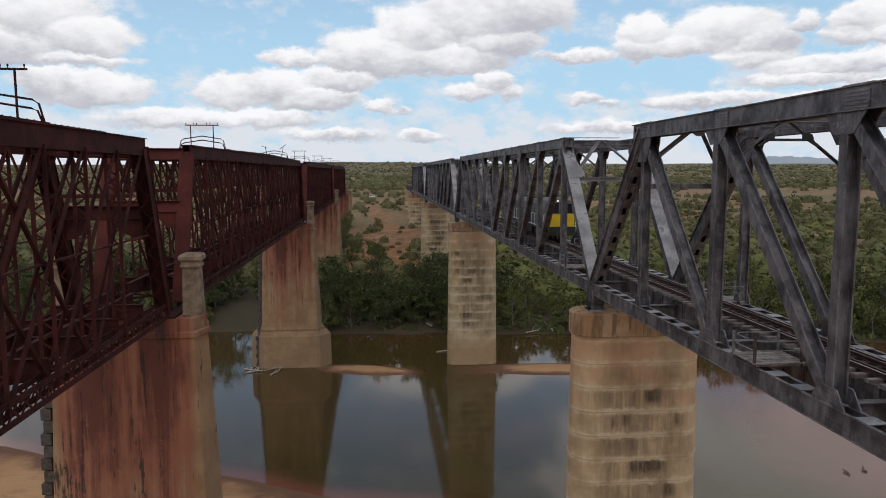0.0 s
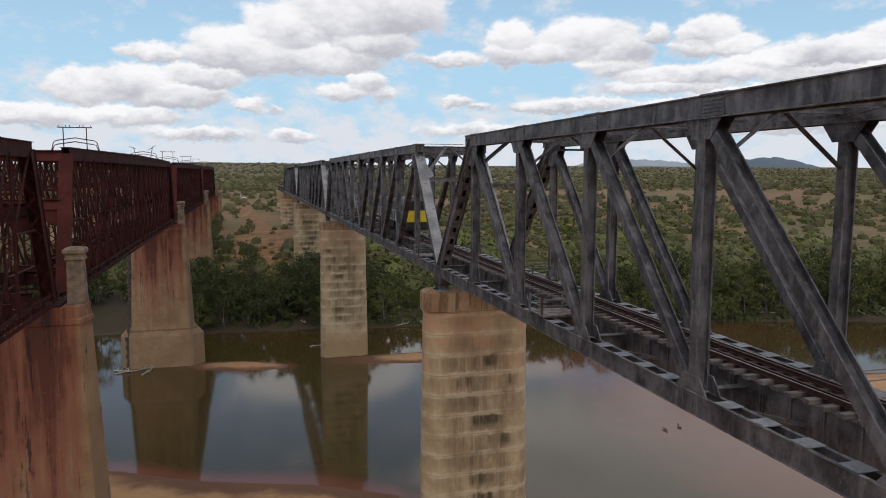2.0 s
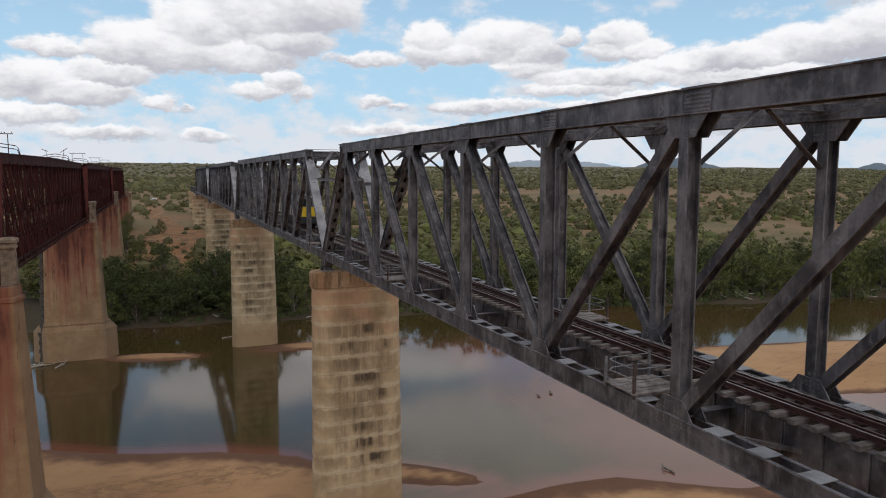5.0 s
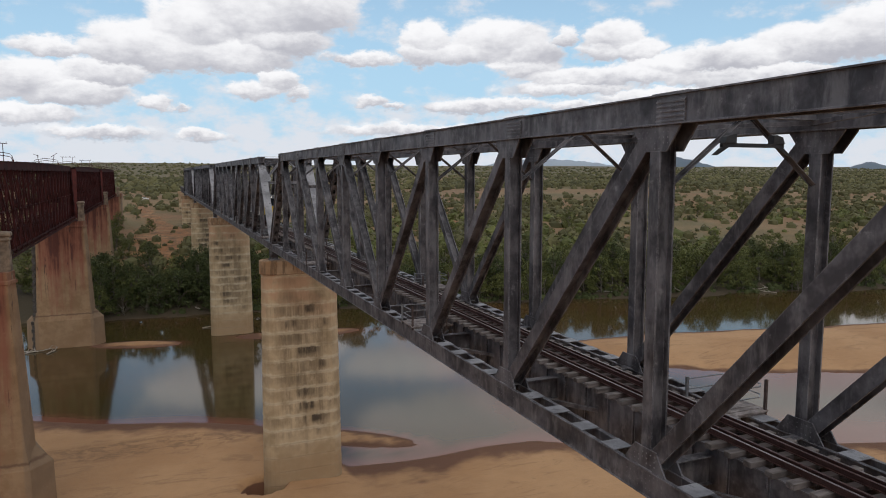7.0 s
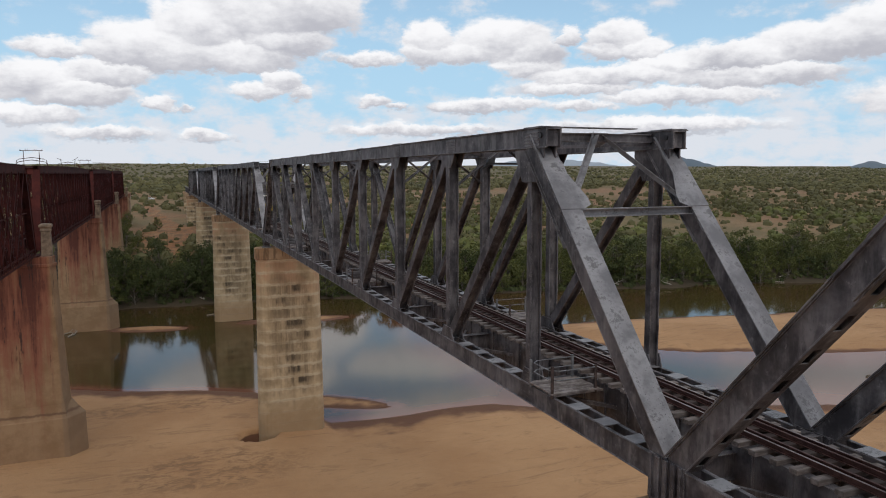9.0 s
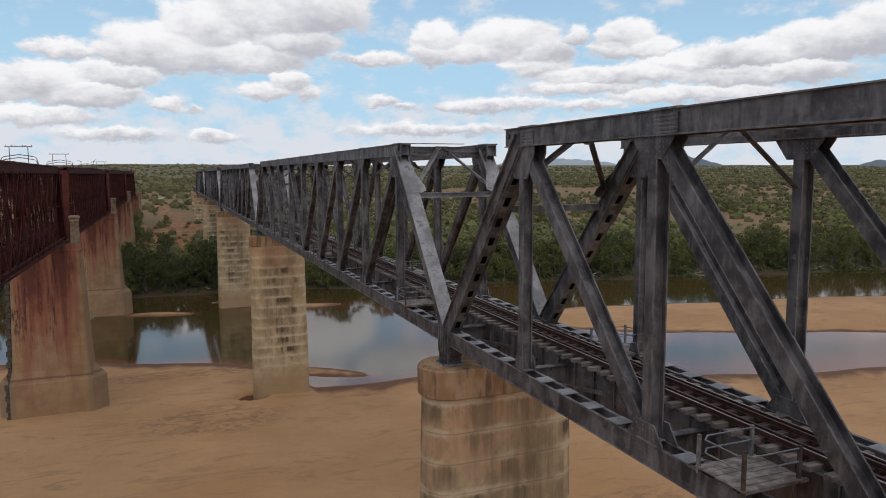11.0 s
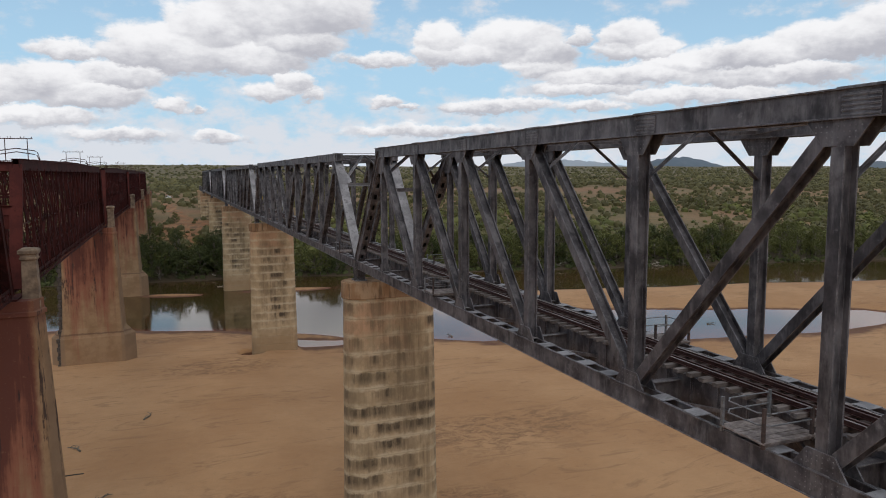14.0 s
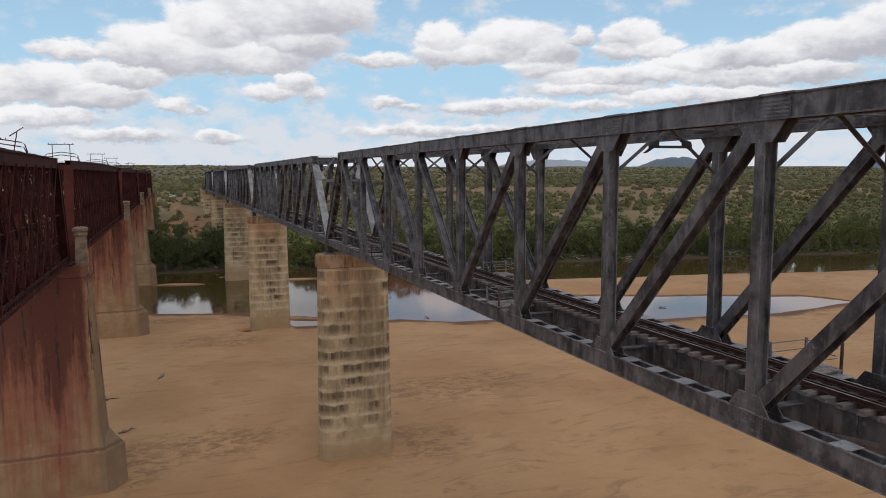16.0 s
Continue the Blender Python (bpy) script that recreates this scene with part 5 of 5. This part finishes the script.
for s in (-1, 1):
    bm = bmesh.new()
    rail(bm, s * 0.57, True)
    r = part("running_rail", done(bm), RAIL, track)
    bm = bmesh.new()
    box(bm, s * 0.57 - 0.033, s * 0.57 + 0.033, T0, T1, 27.636, 27.642)
    part("rail_head", done(bm), SHINE, r, "worn bright rail head")
    bm = bmesh.new()
    rail(bm, s * 0.34, True)
    part("guard_rail", done(bm), RAIL, track)

# refuge platforms beside the track
BROWN_POST = make_plain("brown_rusted_post", (0.045, 0.030, 0.026), (0.10, 0.065, 0.055), 4.0, 0.85)


def refuge(side, y):
    p = thing("refuge_platform", "small grey refuge platform with pipe handrails beside the track", "platform", "refuge platforms", at=on_grade(0, y))
    x0, x1 = 1.12, 3.05
    for i in range(7):
        bm = bmesh.new()
        a = -0.82 + i * 0.235
        box(bm, side * x0, side * x1, a, a + 0.215, 27.13 + 0.008 * (i % 3), 27.18 + 0.008 * (i % 3))
        part("plank", done(bm), TIMBER, p)
    for a in (-0.72, 0.72):
        bm = bmesh.new()
        bar(bm, (side * 0.95, a, 27.09), (side * 3.0, a, 27.09), 0.10, 0.078, (0, 1, 0))
        part("bearer", done(bm), TIMBER, p)
    for x, a in ((x1 - 0.05, -0.74), (x1 - 0.05, 0.74), (x0 + 0.15, -0.74), (x0 + 0.15, 0.74)):
        bm = bmesh.new()
        box(bm, side * x - 0.04, side * x + 0.04, a - 0.04, a + 0.04, 27.0, 28.0 + (0.12 if a < 0 and x > 2 else 0.0))
        part("post", done(bm), BROWN_POST if a < 0 else GALVANISED, p, "brown rusted post" if a < 0 else "")
    for z in (27.60, 27.93):
        bm = bmesh.new()
        c = [(side * (x0 + 0.15), -0.74, z), (side * (x1 - 0.3), -0.74, z), (side * (x1 - 0.05), -0.52, z), (side * (x1 - 0.05), 0.52, z), (side * (x1 - 0.3), 0.74, z), (side * (x0 + 0.15), 0.74, z)]
        for a, b in zip(c, c[1:]):
            tube(bm, [a, b], [0.022, 0.022], 6)
        part("handrail", done(bm), GALVANISED, p, "galvanised pipe handrail")


for n in range(0, 4):
    c = SPAN * (n - 0.5)
    for y in (-31.6, -5.2, 19.8):
        refuge(-1, c + y)
    for y in (31.1, 4.7, -20.3):
        refuge(1, c + y)


# ---- the diesel locomotive ----
def locomotive(y):
    e = thing("locomotive", "grey diesel locomotive with a yellow front on the bridge", "locomotive", at=on_grade(0, y, 27.642))
    bm = bmesh.new()
    box(bm, -1.35, 1.35, 0.25, 17.3, 1.05, 1.35)
    prism(bm, [(-1.35, 0.0), (1.35, 0.0), (1.38, 0.3), (-1.38, 0.3)], 0.55, 1.35, axis=2)
    part("underframe", done(bm), BLACK, e)
    bm = bmesh.new()
    prism(bm, [(-1.36, 1.35), (1.36, 1.35), (1.36, 2.9), (1.10, 3.62), (0.5, 3.86), (-0.5, 3.86), (-1.10, 3.62), (-1.36, 2.9)], 0.35, 3.6, axis=1)
    bmesh.ops.bevel(bm, geom=list(bm.edges), offset=0.05, segments=1, affect="EDGES")
    cab = part("cab", done(bm), ENGINE_GREY, e, "grey rounded driver's cab")
    bm = bmesh.new()
    prism(bm, [(-1.34, 1.12), (1.34, 1.12), (1.34, 2.45), (-1.34, 2.45)], 0.27, 0.36, axis=1)
    part("front_panel", done(bm), YELLOW, cab, "bright yellow front panel")
    for s in (-1, 1):
        bm = bmesh.new()
        prism(bm, [(s * 0.07, 2.55), (s * 1.2, 2.55), (s * 1.08, 3.35), (s * 0.07, 3.45)], 0.30, 0.36, axis=1)
        part("windscreen", done(bm), GLASS, cab, "dark windscreen")
        bm = bmesh.new()
        box(bm, s * 1.36 - 0.02, s * 1.36 + 0.02, 1.1, 2.6, 2.35, 3.05)
        part("side_window", done(bm), GLASS, cab)
        bm = bmesh.new()
        tube(bm, [(s * 0.95, 0.26, 0.95), (s * 0.95, 0.14, 0.95)], [0.07, 0.075], 10)
        part("headlight", done(bm), LAMP, e, "small lit white headlight")
        bm = bmesh.new()
        box(bm, s * 1.50 - 0.02, s * 1.50 + 0.02, 0.25, 17.2, 1.30, 1.36)
        for i in range(15):
            q = 0.3 + i * 1.2
            tube(bm, [(s * 1.46, q, 1.3), (s * 1.46, q, 2.35)], [0.025, 0.025], 5)
        tube(bm, [(s * 1.46, 0.3, 2.35), (s * 1.46, 17.1, 2.35)], [0.025, 0.025], 5)
        part("side_handrail", done(bm), WHITE, e, "white side handrail")
        bm = bmesh.new()
        tube(bm, [(s * 0.62, 0.3, 0.85), (s * 0.62, -0.35, 0.85), (s * 0.62, -0.36, 0.85), (s * 0.62, -0.44, 0.85)], [0.09, 0.09, 0.24, 0.24], 12)
        part("buffer", done(bm), BLACK, e)
    bm = bmesh.new()
    for s in (-0.16, 0.16):
        tube(bm, [(s, 0.42, 3.62), (s, 0.28, 3.62)], [0.055, 0.06], 10)
    part("top_light", done(bm), LAMP, e, "lit white roof headlight")
    bm = bmesh.new()
    prism(bm, [(-1.05, 1.35), (1.05, 1.35), (1.05, 3.2), (0.75, 3.55), (-0.75, 3.55), (-1.05, 3.2)], 3.6, 16.4, axis=1)
    for i in range(9):
        box(bm, -1.09, 1.09, 4.4 + i * 1.3, 5.4 + i * 1.3, 1.6, 2.9)
    hood = part("engine_hood", done(bm), ENGINE_GREY, e, "long grey engine hood with louvred doors")
    for q in (6.5, 10.2, 14.2):
        bm = bmesh.new()
        prism(bm, [(-0.55 + 0.55 * (1 + math.cos(a)), q + 0.75 * math.sin(a)) for a in [k * math.pi / 6 for k in range(12)]], 3.54, 3.70, axis=2)
        part("roof_fan", done(bm), BLACK, hood)
    for q in (3.6, 13.6):
        bm = bmesh.new()
        for s in (-1, 1):
            box(bm, s * 0.95 - 0.07, s * 0.95 + 0.07, q - 1.9, q + 1.9, 0.35, 0.80)
        box(bm, -0.9, 0.9, q - 0.3, q + 0.3, 0.55, 1.05)
        bogie = part("bogie", done(bm), BLACK, e, "black three-axle bogie")
        for a in (-1.5, 0.0, 1.5):
            bm = bmesh.new()
            for s in (-1, 1):
                tube(bm, [(s * 0.46, q + a, 0.47), (s * 0.50, q + a, 0.47), (s * 0.501, q + a, 0.47), (s * 0.62, q + a, 0.47)], [0.49, 0.49, 0.46, 0.46], 20)
            tube(bm, [(-0.5, q + a, 0.47), (0.5, q + a, 0.47)], [0.08, 0.08], 8)
            part("wheelset", done(bm), RAIL, bogie)
    bm = bmesh.new()
    box(bm, -1.15, 1.15, 6.3, 10.9, 0.35, 1.05)
    part("fuel_tank", done(bm), BLACK, e)


locomotive(95.0)


# ---- a parked vehicle on the far bank ----
def utility(x, y):
    z = float(ground_z(x, y))
    c = thing("utility_vehicle", "white utility vehicle parked on the far bank", "car", at=(x, y, z))
    bm = bmesh.new()
    prism(bm, [(-2.5, 0.55), (2.4, 0.55), (2.45, 1.05), (1.3, 1.15), (0.7, 1.75), (-0.9, 1.78), (-1.0, 1.2), (-2.5, 1.15)], -0.9, 0.9, axis=1)
    bmesh.ops.bevel(bm, geom=list(bm.edges), offset=0.06, segments=1, affect="EDGES")
    part("body", done(bm), WHITE, c)
    for s in (-1, 1):
        bm = bmesh.new()
        prism(bm, [(-0.75, 1.22), (1.05, 1.22), (0.62, 1.66), (-0.75, 1.68)], s * 0.91 - 0.01, s * 0.91 + 0.01, axis=1)
        part("side_window", done(bm), GLASS, c)
        for q in (-1.6, 1.5):
            bm = bmesh.new()
            tube(bm, [(q, s * 0.70, 0.36), (q, s * 0.92, 0.36)], [0.36, 0.36], 14)
            part("wheel", done(bm), BLACK, c)


utility(-19.8, 450.0)


# ---- trees ----
def leaves(rng, centres, radii, per, size, squash=0.75):
    """Small leaf blades, four-cornered, in loose clumps."""
    n = len(centres) * per
    c = np.repeat(centres, per, 0)
    r = np.repeat(radii, per)[:, None]
    d = rng.normal(size=(n, 3))
    d /= np.linalg.norm(d, axis=1, keepdims=True)
    p = c + d * r * (rng.random((n, 1)) ** 0.45) * np.array([1, 1, squash])
    a = rng.normal(size=(n, 3))
    a /= np.linalg.norm(a, axis=1, keepdims=True)
    b = np.cross(a, rng.normal(size=(n, 3)))
    b /= np.linalg.norm(b, axis=1, keepdims=True) + 1e-9
    s = size * (0.6 + 0.8 * rng.random((n, 1)))
    v = np.stack([p - a * s, p - b * s * 0.45, p + a * s, p + b * s * 0.45], 1).reshape(-1, 3)
    return v, np.arange(4 * n).reshape(-1, 4)


def tree(seed, height, spread, per, clumps, leaf, low=0.12):
    """A tapered, forking trunk with limbs, and a ragged crown of leaf clumps at the limbs' ends."""
    rng = np.random.default_rng(seed)
    t = thing("tree", "dark green riverside tree with a dense ragged crown", "tree", "riverside trees")
    bm = bmesh.new()
    lean = rng.normal(0, 0.05, 2)
    pts = [(lean[0] * z * height + 0.12 * math.sin(z * 5 + seed), lean[1] * z * height + 0.12 * math.cos(z * 4 + seed), z * height * 0.8 - 0.5) for z in np.linspace(0, 1, 7)]
    tube(bm, pts, [height * 0.026 * (1 - 0.85 * z) + 0.02 for z in np.linspace(0, 1, 7)], 7)
    centres, radii = [], []
    for i in range(clumps):
        f = low + (1 - low) * rng.random() ** 0.8
        base = Vector(pts[min(6, int(f * 5))])
        ang = rng.random() * 6.283
        reach = spread * (0.30 + 0.75 * rng.random()) * math.sin(math.pi * min(0.94, 0.20 + 0.74 * f)) ** 0.7
        tip = Vector((base.x + math.cos(ang) * reach, base.y + math.sin(ang) * reach, height * (0.08 + 0.90 * f) + rng.normal(0, 0.03) * height))
        if i % 3 == 0:
            midp = base.lerp(tip, 0.5) + Vector((0, 0, 0.06 * height))
            tube(bm, [base, midp, tip], [height * 0.011, height * 0.007, 0.015], 5)
        centres.append(tip), radii.append(height * (0.075 + 0.065 * rng.random()))
    part("trunk", done(bm), BARK, t, "grey-brown trunk and limbs", smooth=True)
    v, f = leaves(rng, np.array([tuple(c) for c in centres]), np.array(radii), per, leaf)
    from_arrays("crown", v, f, LEAF if seed in (11, 37, 59) else OLIVE, t)
    return t


rng = np.random.default_rng(5)
kinds = [tree(11, 10.0, 4.0, 38, 54, 0.24), tree(23, 8.5, 4.2, 38, 50, 0.23, 0.02), tree(37, 11.5, 4.4, 38, 60, 0.25), tree(41, 6.5, 3.6, 38, 44, 0.21, 0.0), tree(59, 7.5, 4.4, 38, 54, 0.22, 0.0)]
used = [False] * 5
spots = []


def plant(kind, x, y, scale):
    m = pose(x, y, float(ground_z(x, y)), 0, 0, rng.random() * 360) @ Matrix.Diagonal((scale, scale, scale * (0.85 + 0.3 * rng.random()), 1))
    spots.append((kind, m))


def grow(limit):
    """The trees nearest to the river stand singly; the crowded ones behind them are past counting."""
    spots.sort(key=lambda s: (s[1].translation - Vector((10, 60, 0))).length)
    verts, tris, slot, n = [], [], [], 0
    for i, (kind, m) in enumerate(spots):
        if i < limit or not used[kind]:
            if used[kind]:
                copy_thing(kinds[kind], Matrix.Identity(4)).matrix_basis = m
            else:
                kinds[kind].matrix_basis, used[kind] = m, True
            continue
        a = np.array(m)
        for k, child in enumerate(kinds[kind].children):
            me = child.data
            v = np.empty(len(me.vertices) * 3, np.float32)
            me.vertices.foreach_get("co", v)
            me.calc_loop_triangles()
            t = np.empty(len(me.loop_triangles) * 3, np.int32)
            me.loop_triangles.foreach_get("vertices", t)
            verts.append(v.reshape(-1, 3) @ a[:3, :3].T + a[:3, 3]), tris.append(t.reshape(-1, 3) + n)
            slot.append(np.full(len(t) // 3, 0 if child.name.startswith("crown") else 1))
            n += len(v) // 3
    wood = from_arrays("woodland", np.concatenate(verts), np.concatenate(tris), OLIVE)
    wood.data.materials.append(BARK)
    wood.data.polygons.foreach_set("material_index", np.concatenate(slot).astype(np.int32))
    tagged(wood, "crowded dark green trees behind the river bank", "trees", kind="stuff")


def far_edge(x):
    return float(np.interp(x, FAR_X, FAR_Y))


# thick growth along the far bank, with clearings where dead wood lies
DEAD_WOOD = (18.0, 106.0, 124.0, 145.0, 160.0, 188.0, 206.0)
x = -150.0
while x < 330:
    for row in range(4):
        px = x + rng.normal(0, 1.2)
        d = 1.8 + row * 5.0 + rng.normal(0, 1.2)
        if abs(px + 45) < 7 and row < 3 or row == 0 and min(abs(px - q) for q in DEAD_WOOD) < 4:
            continue
        if 36 < px < 44 and row == 0:
            continue
        k = int(rng.choice((1, 3, 4))) if row == 0 else int(rng.integers(0, 5))
        if px > 12 and rng.random() < 0.6:
            k = int(rng.choice((1, 3)))
        if 12 < px < 60 and row and rng.random() < 0.2:
            continue
        plant(k, px, far_edge(px) + d, (0.55 if 12 < px < 60 and row else 0.80) + 0.35 * rng.random())
    x += 3.7 if -90 < x < 190 else 6.5
# scattered trees up the slope and on the plain
for i in range(70):
    px, d = rng.uniform(-160, 420), rng.uniform(24, 200) ** 1.0
    if -30 < px < 4 and d < 150 and rng.random() < 0.8:
        continue
    plant(int(rng.integers(0, 5)), px, far_edge(px) + d, 0.35 + 0.4 * rng.random())
for px, py, k, s in ((-30, 236, 0, 0.95), (-26, 243, 1, 0.9), (-29, 252, 4, 0.9), (-22, 232, 3, 0.8), (-33, 262, 2, 0.7), (-16.5, 236, 3, 0.8), (-15.5, 229, 0, 0.6), (-28.0, 270, 0, 0.8), (-28.6, 283, 4, 0.8), (-27.4, 297, 2, 0.6), (-29, 312, 1, 0.8), (-16.2, 300, 0, 0.5), (-15.6, 292, 3, 0.5), (-30.5, 330, 2, 0.8)):
    plant(k, px, py, s)

grow(290)


# low scrub over the plain, past counting
def scrub(name, count, d0, d1, x_of, size, blades, material, label, seed):
    g = np.random.default_rng(seed)
    d = d0 * (d1 / d0) ** g.random(count)
    u = g.random(count)
    lo, hi = x_of(d)
    px = lo + (hi - lo) * u
    py = np.interp(px, FAR_X, FAR_Y) + d
    patch = np.sin(px * 0.021 + 1.1 * np.sin(py * 0.013)) + np.sin(py * 0.029 + px * 0.011 + 2) + g.normal(0, 0.8, count)
    keep = (patch > -0.6) & ~((abs(px + 45) < 7) & (d < 24)) & ~((px > -27) & (px < 1) & (d < 190) & (g.random(count) < 0.72))
    px, py, d = px[keep], py[keep], d[keep]
    s = size * (0.45 + 1.1 * g.random(len(px)) ** 2) * (1 + np.minimum(d, 500) / 900.0 + d / 4000.0)
    pz = ground_z(px, py) + s * 0.45
    v, f = leaves(g, np.stack([px, py, pz], 1), s, blades, 1.0, 0.6)
    # blades grow with their bush
    k = np.repeat(s, blades * 4)[:, None]
    c = np.repeat(v.reshape(-1, 4, 3).mean(1), 4, 0)
    v = c + (v - c) * 0.26 * k
    # a leafy heart under the blades
    ring = 6
    a = np.arange(ring) * (2 * math.pi / ring)
    unit = np.concatenate([np.stack([np.cos(a), np.sin(a), np.full(ring, -0.75)], -1), np.stack([0.85 * np.cos(a + 0.5), 0.85 * np.sin(a + 0.5), np.full(ring, 0.15)], -1), [[0, 0, 0.62]]])
    q = np.arange(ring)
    n = (q + 1) % ring
    tri = np.concatenate([np.stack([q, n, q + ring], -1), np.stack([n, n + ring, q + ring], -1), np.stack([q + ring, n + ring, np.full(ring, 2 * ring)], -1)])
    heart = unit[None] * (0.78 * s)[:, None, None] * (1 + g.normal(0, 0.16, (len(s), 2 * ring + 1, 1))) + np.stack([px, py, pz], 1)[:, None]
    faces = (tri[None] + (np.arange(len(s)) * (2 * ring + 1))[:, None, None]).reshape(-1, 3) + len(v)
    f = np.concatenate([np.stack([f[:, 0], f[:, 1], f[:, 2]], -1), np.stack([f[:, 0], f[:, 2], f[:, 3]], -1), faces])
    tagged(from_arrays(name, np.concatenate([v, heart.reshape(-1, 3)]), f, material), label, "bushes", kind="stuff")


scrub("scrub", 12000, 24, 520, lambda d: (-130 - d * 0.9, 260 + d * 1.1), 2.1, 18, SCRUB, "olive-green bushes scattered over the dry plain", 3)
scrub("far_scrub", 26000, 380, 2900, lambda d: (-200 - d * 0.75, 200 + d * 1.45), 2.0, 6, SCRUB, "distant grey-green scrub on the plain", 4)
scrub("thicket", 2300, 14, 150, lambda d: (14 + d * 0, 330 + d * 0), 2.5, 30, OLIVE, "dense green shrubs behind the river bank", 12)
scrub("bank_bushes", 2200, 0.6, 30, lambda d: (-150 + d * 0, 330 + d * 0), 0.9, 40, LEAF, "low dark bushes along the river bank", 8)


# ---- driftwood ----
def driftwood(x, y, length, turn, seed, label="bleached dead branches washed up by the river", wood=None):
    g = random.Random(seed)
    z = max(0.0, float(ground_z(x, y)))
    t = thing("driftwood", label, "driftwood", "driftwood", at=(x, y, z))
    bm = bmesh.new()
    main = [(length * (k / 5 - 0.5), 0.15 * math.sin(k * 1.3 + seed), 0.10 + 0.08 * length * (k / 5) * g.random()) for k in range(6)]
    tube(bm, main, [0.13 - 0.018 * k for k in range(6)], 6)
    for k in range(1, 5):
        p = Vector(main[k])
        q = p + Vector((g.uniform(-0.2, 0.4), g.uniform(-0.5, 0.5), g.uniform(0.05, 0.35))) * length * 0.5
        tube(bm, [p, p.lerp(q, 0.5) + Vector((0, 0, 0.08)), q], [0.06, 0.045, 0.015], 5)
    part("branch", done(bm), wood or BLEACHED, t)
    t.matrix_basis = pose(x, y, z, 0, 0, turn)


driftwood(-35.5, 150.5, 5.5, 20, 1)
driftwood(-33.0, 150.0, 4.5, 70, 2)
driftwood(-37.2, 151.0, 3.5, -30, 3)
for i, (px, d, ln) in enumerate(((23, 4, 6), (26, 5, 5), (31, 4.5, 5), (98, 3, 6), (112, 3.5, 8), (118, 2.5, 6), (140, 3, 7), (165, 2.5, 6), (40, 3.5, 4), (-6, 3, 4))):
    driftwood(px, far_edge(px) + d, ln, (i * 53) % 180, 10 + i)
for i, px in enumerate(DEAD_WOOD):
    for j in range(2):
        driftwood(px + 1.8 * j - 0.8, far_edge(px) + 1.2 + 1.1 * j, 7.5 - j, 25 + 70 * j + 31 * i, 70 + 5 * i + j)
driftwood(-4.0, 160.0, 3.2, 5, 31, "half-sunk bleached log in the river")
for i, (px, py) in enumerate(((95.0, 65.0), (-21.5, 42.0), (-29.3, 32.8), (-25.2, 17.5), (36.0, 76.0))):
    driftwood(px, py, 2.2, (i * 67) % 180, 50 + i, "small dark stick lying in the river bed", BARK)

for px, py in ((35.5, 104.3), (37.9, 104.8)):
    driftwood(px, py, 1.1, 40 + px, int(px), "small dark stick standing out of the shallow water", BARK)

# ---- timber sleepers ----
bm = bmesh.new()
box(bm, -1.12, 1.12, -0.12, 0.12, 27.342, 27.489)
bmesh.ops.bevel(bm, geom=list(bm.edges), offset=0.012, segments=1, affect="EDGES")
sleeper = part("sleeper", bm, SLEEPER, track)
sleeper.matrix_basis = pose(0, -75.5, 0)
g = random.Random(9)
for i in range(1, 300):
    again(sleeper, pose(g.uniform(-0.04, 0.04), -75.5 + i * 0.62, 0, 0, 0, g.uniform(-0.8, 0.8)))
bm = bmesh.new()
for i in range(300, 724):
    box(bm, -1.12, 1.12, -75.5 + i * 0.62 - 0.12, -75.5 + i * 0.62 + 0.12, 27.342, 27.489)
tagged(part("sleeper_row", bm, SLEEPER, track), kind="stuff")
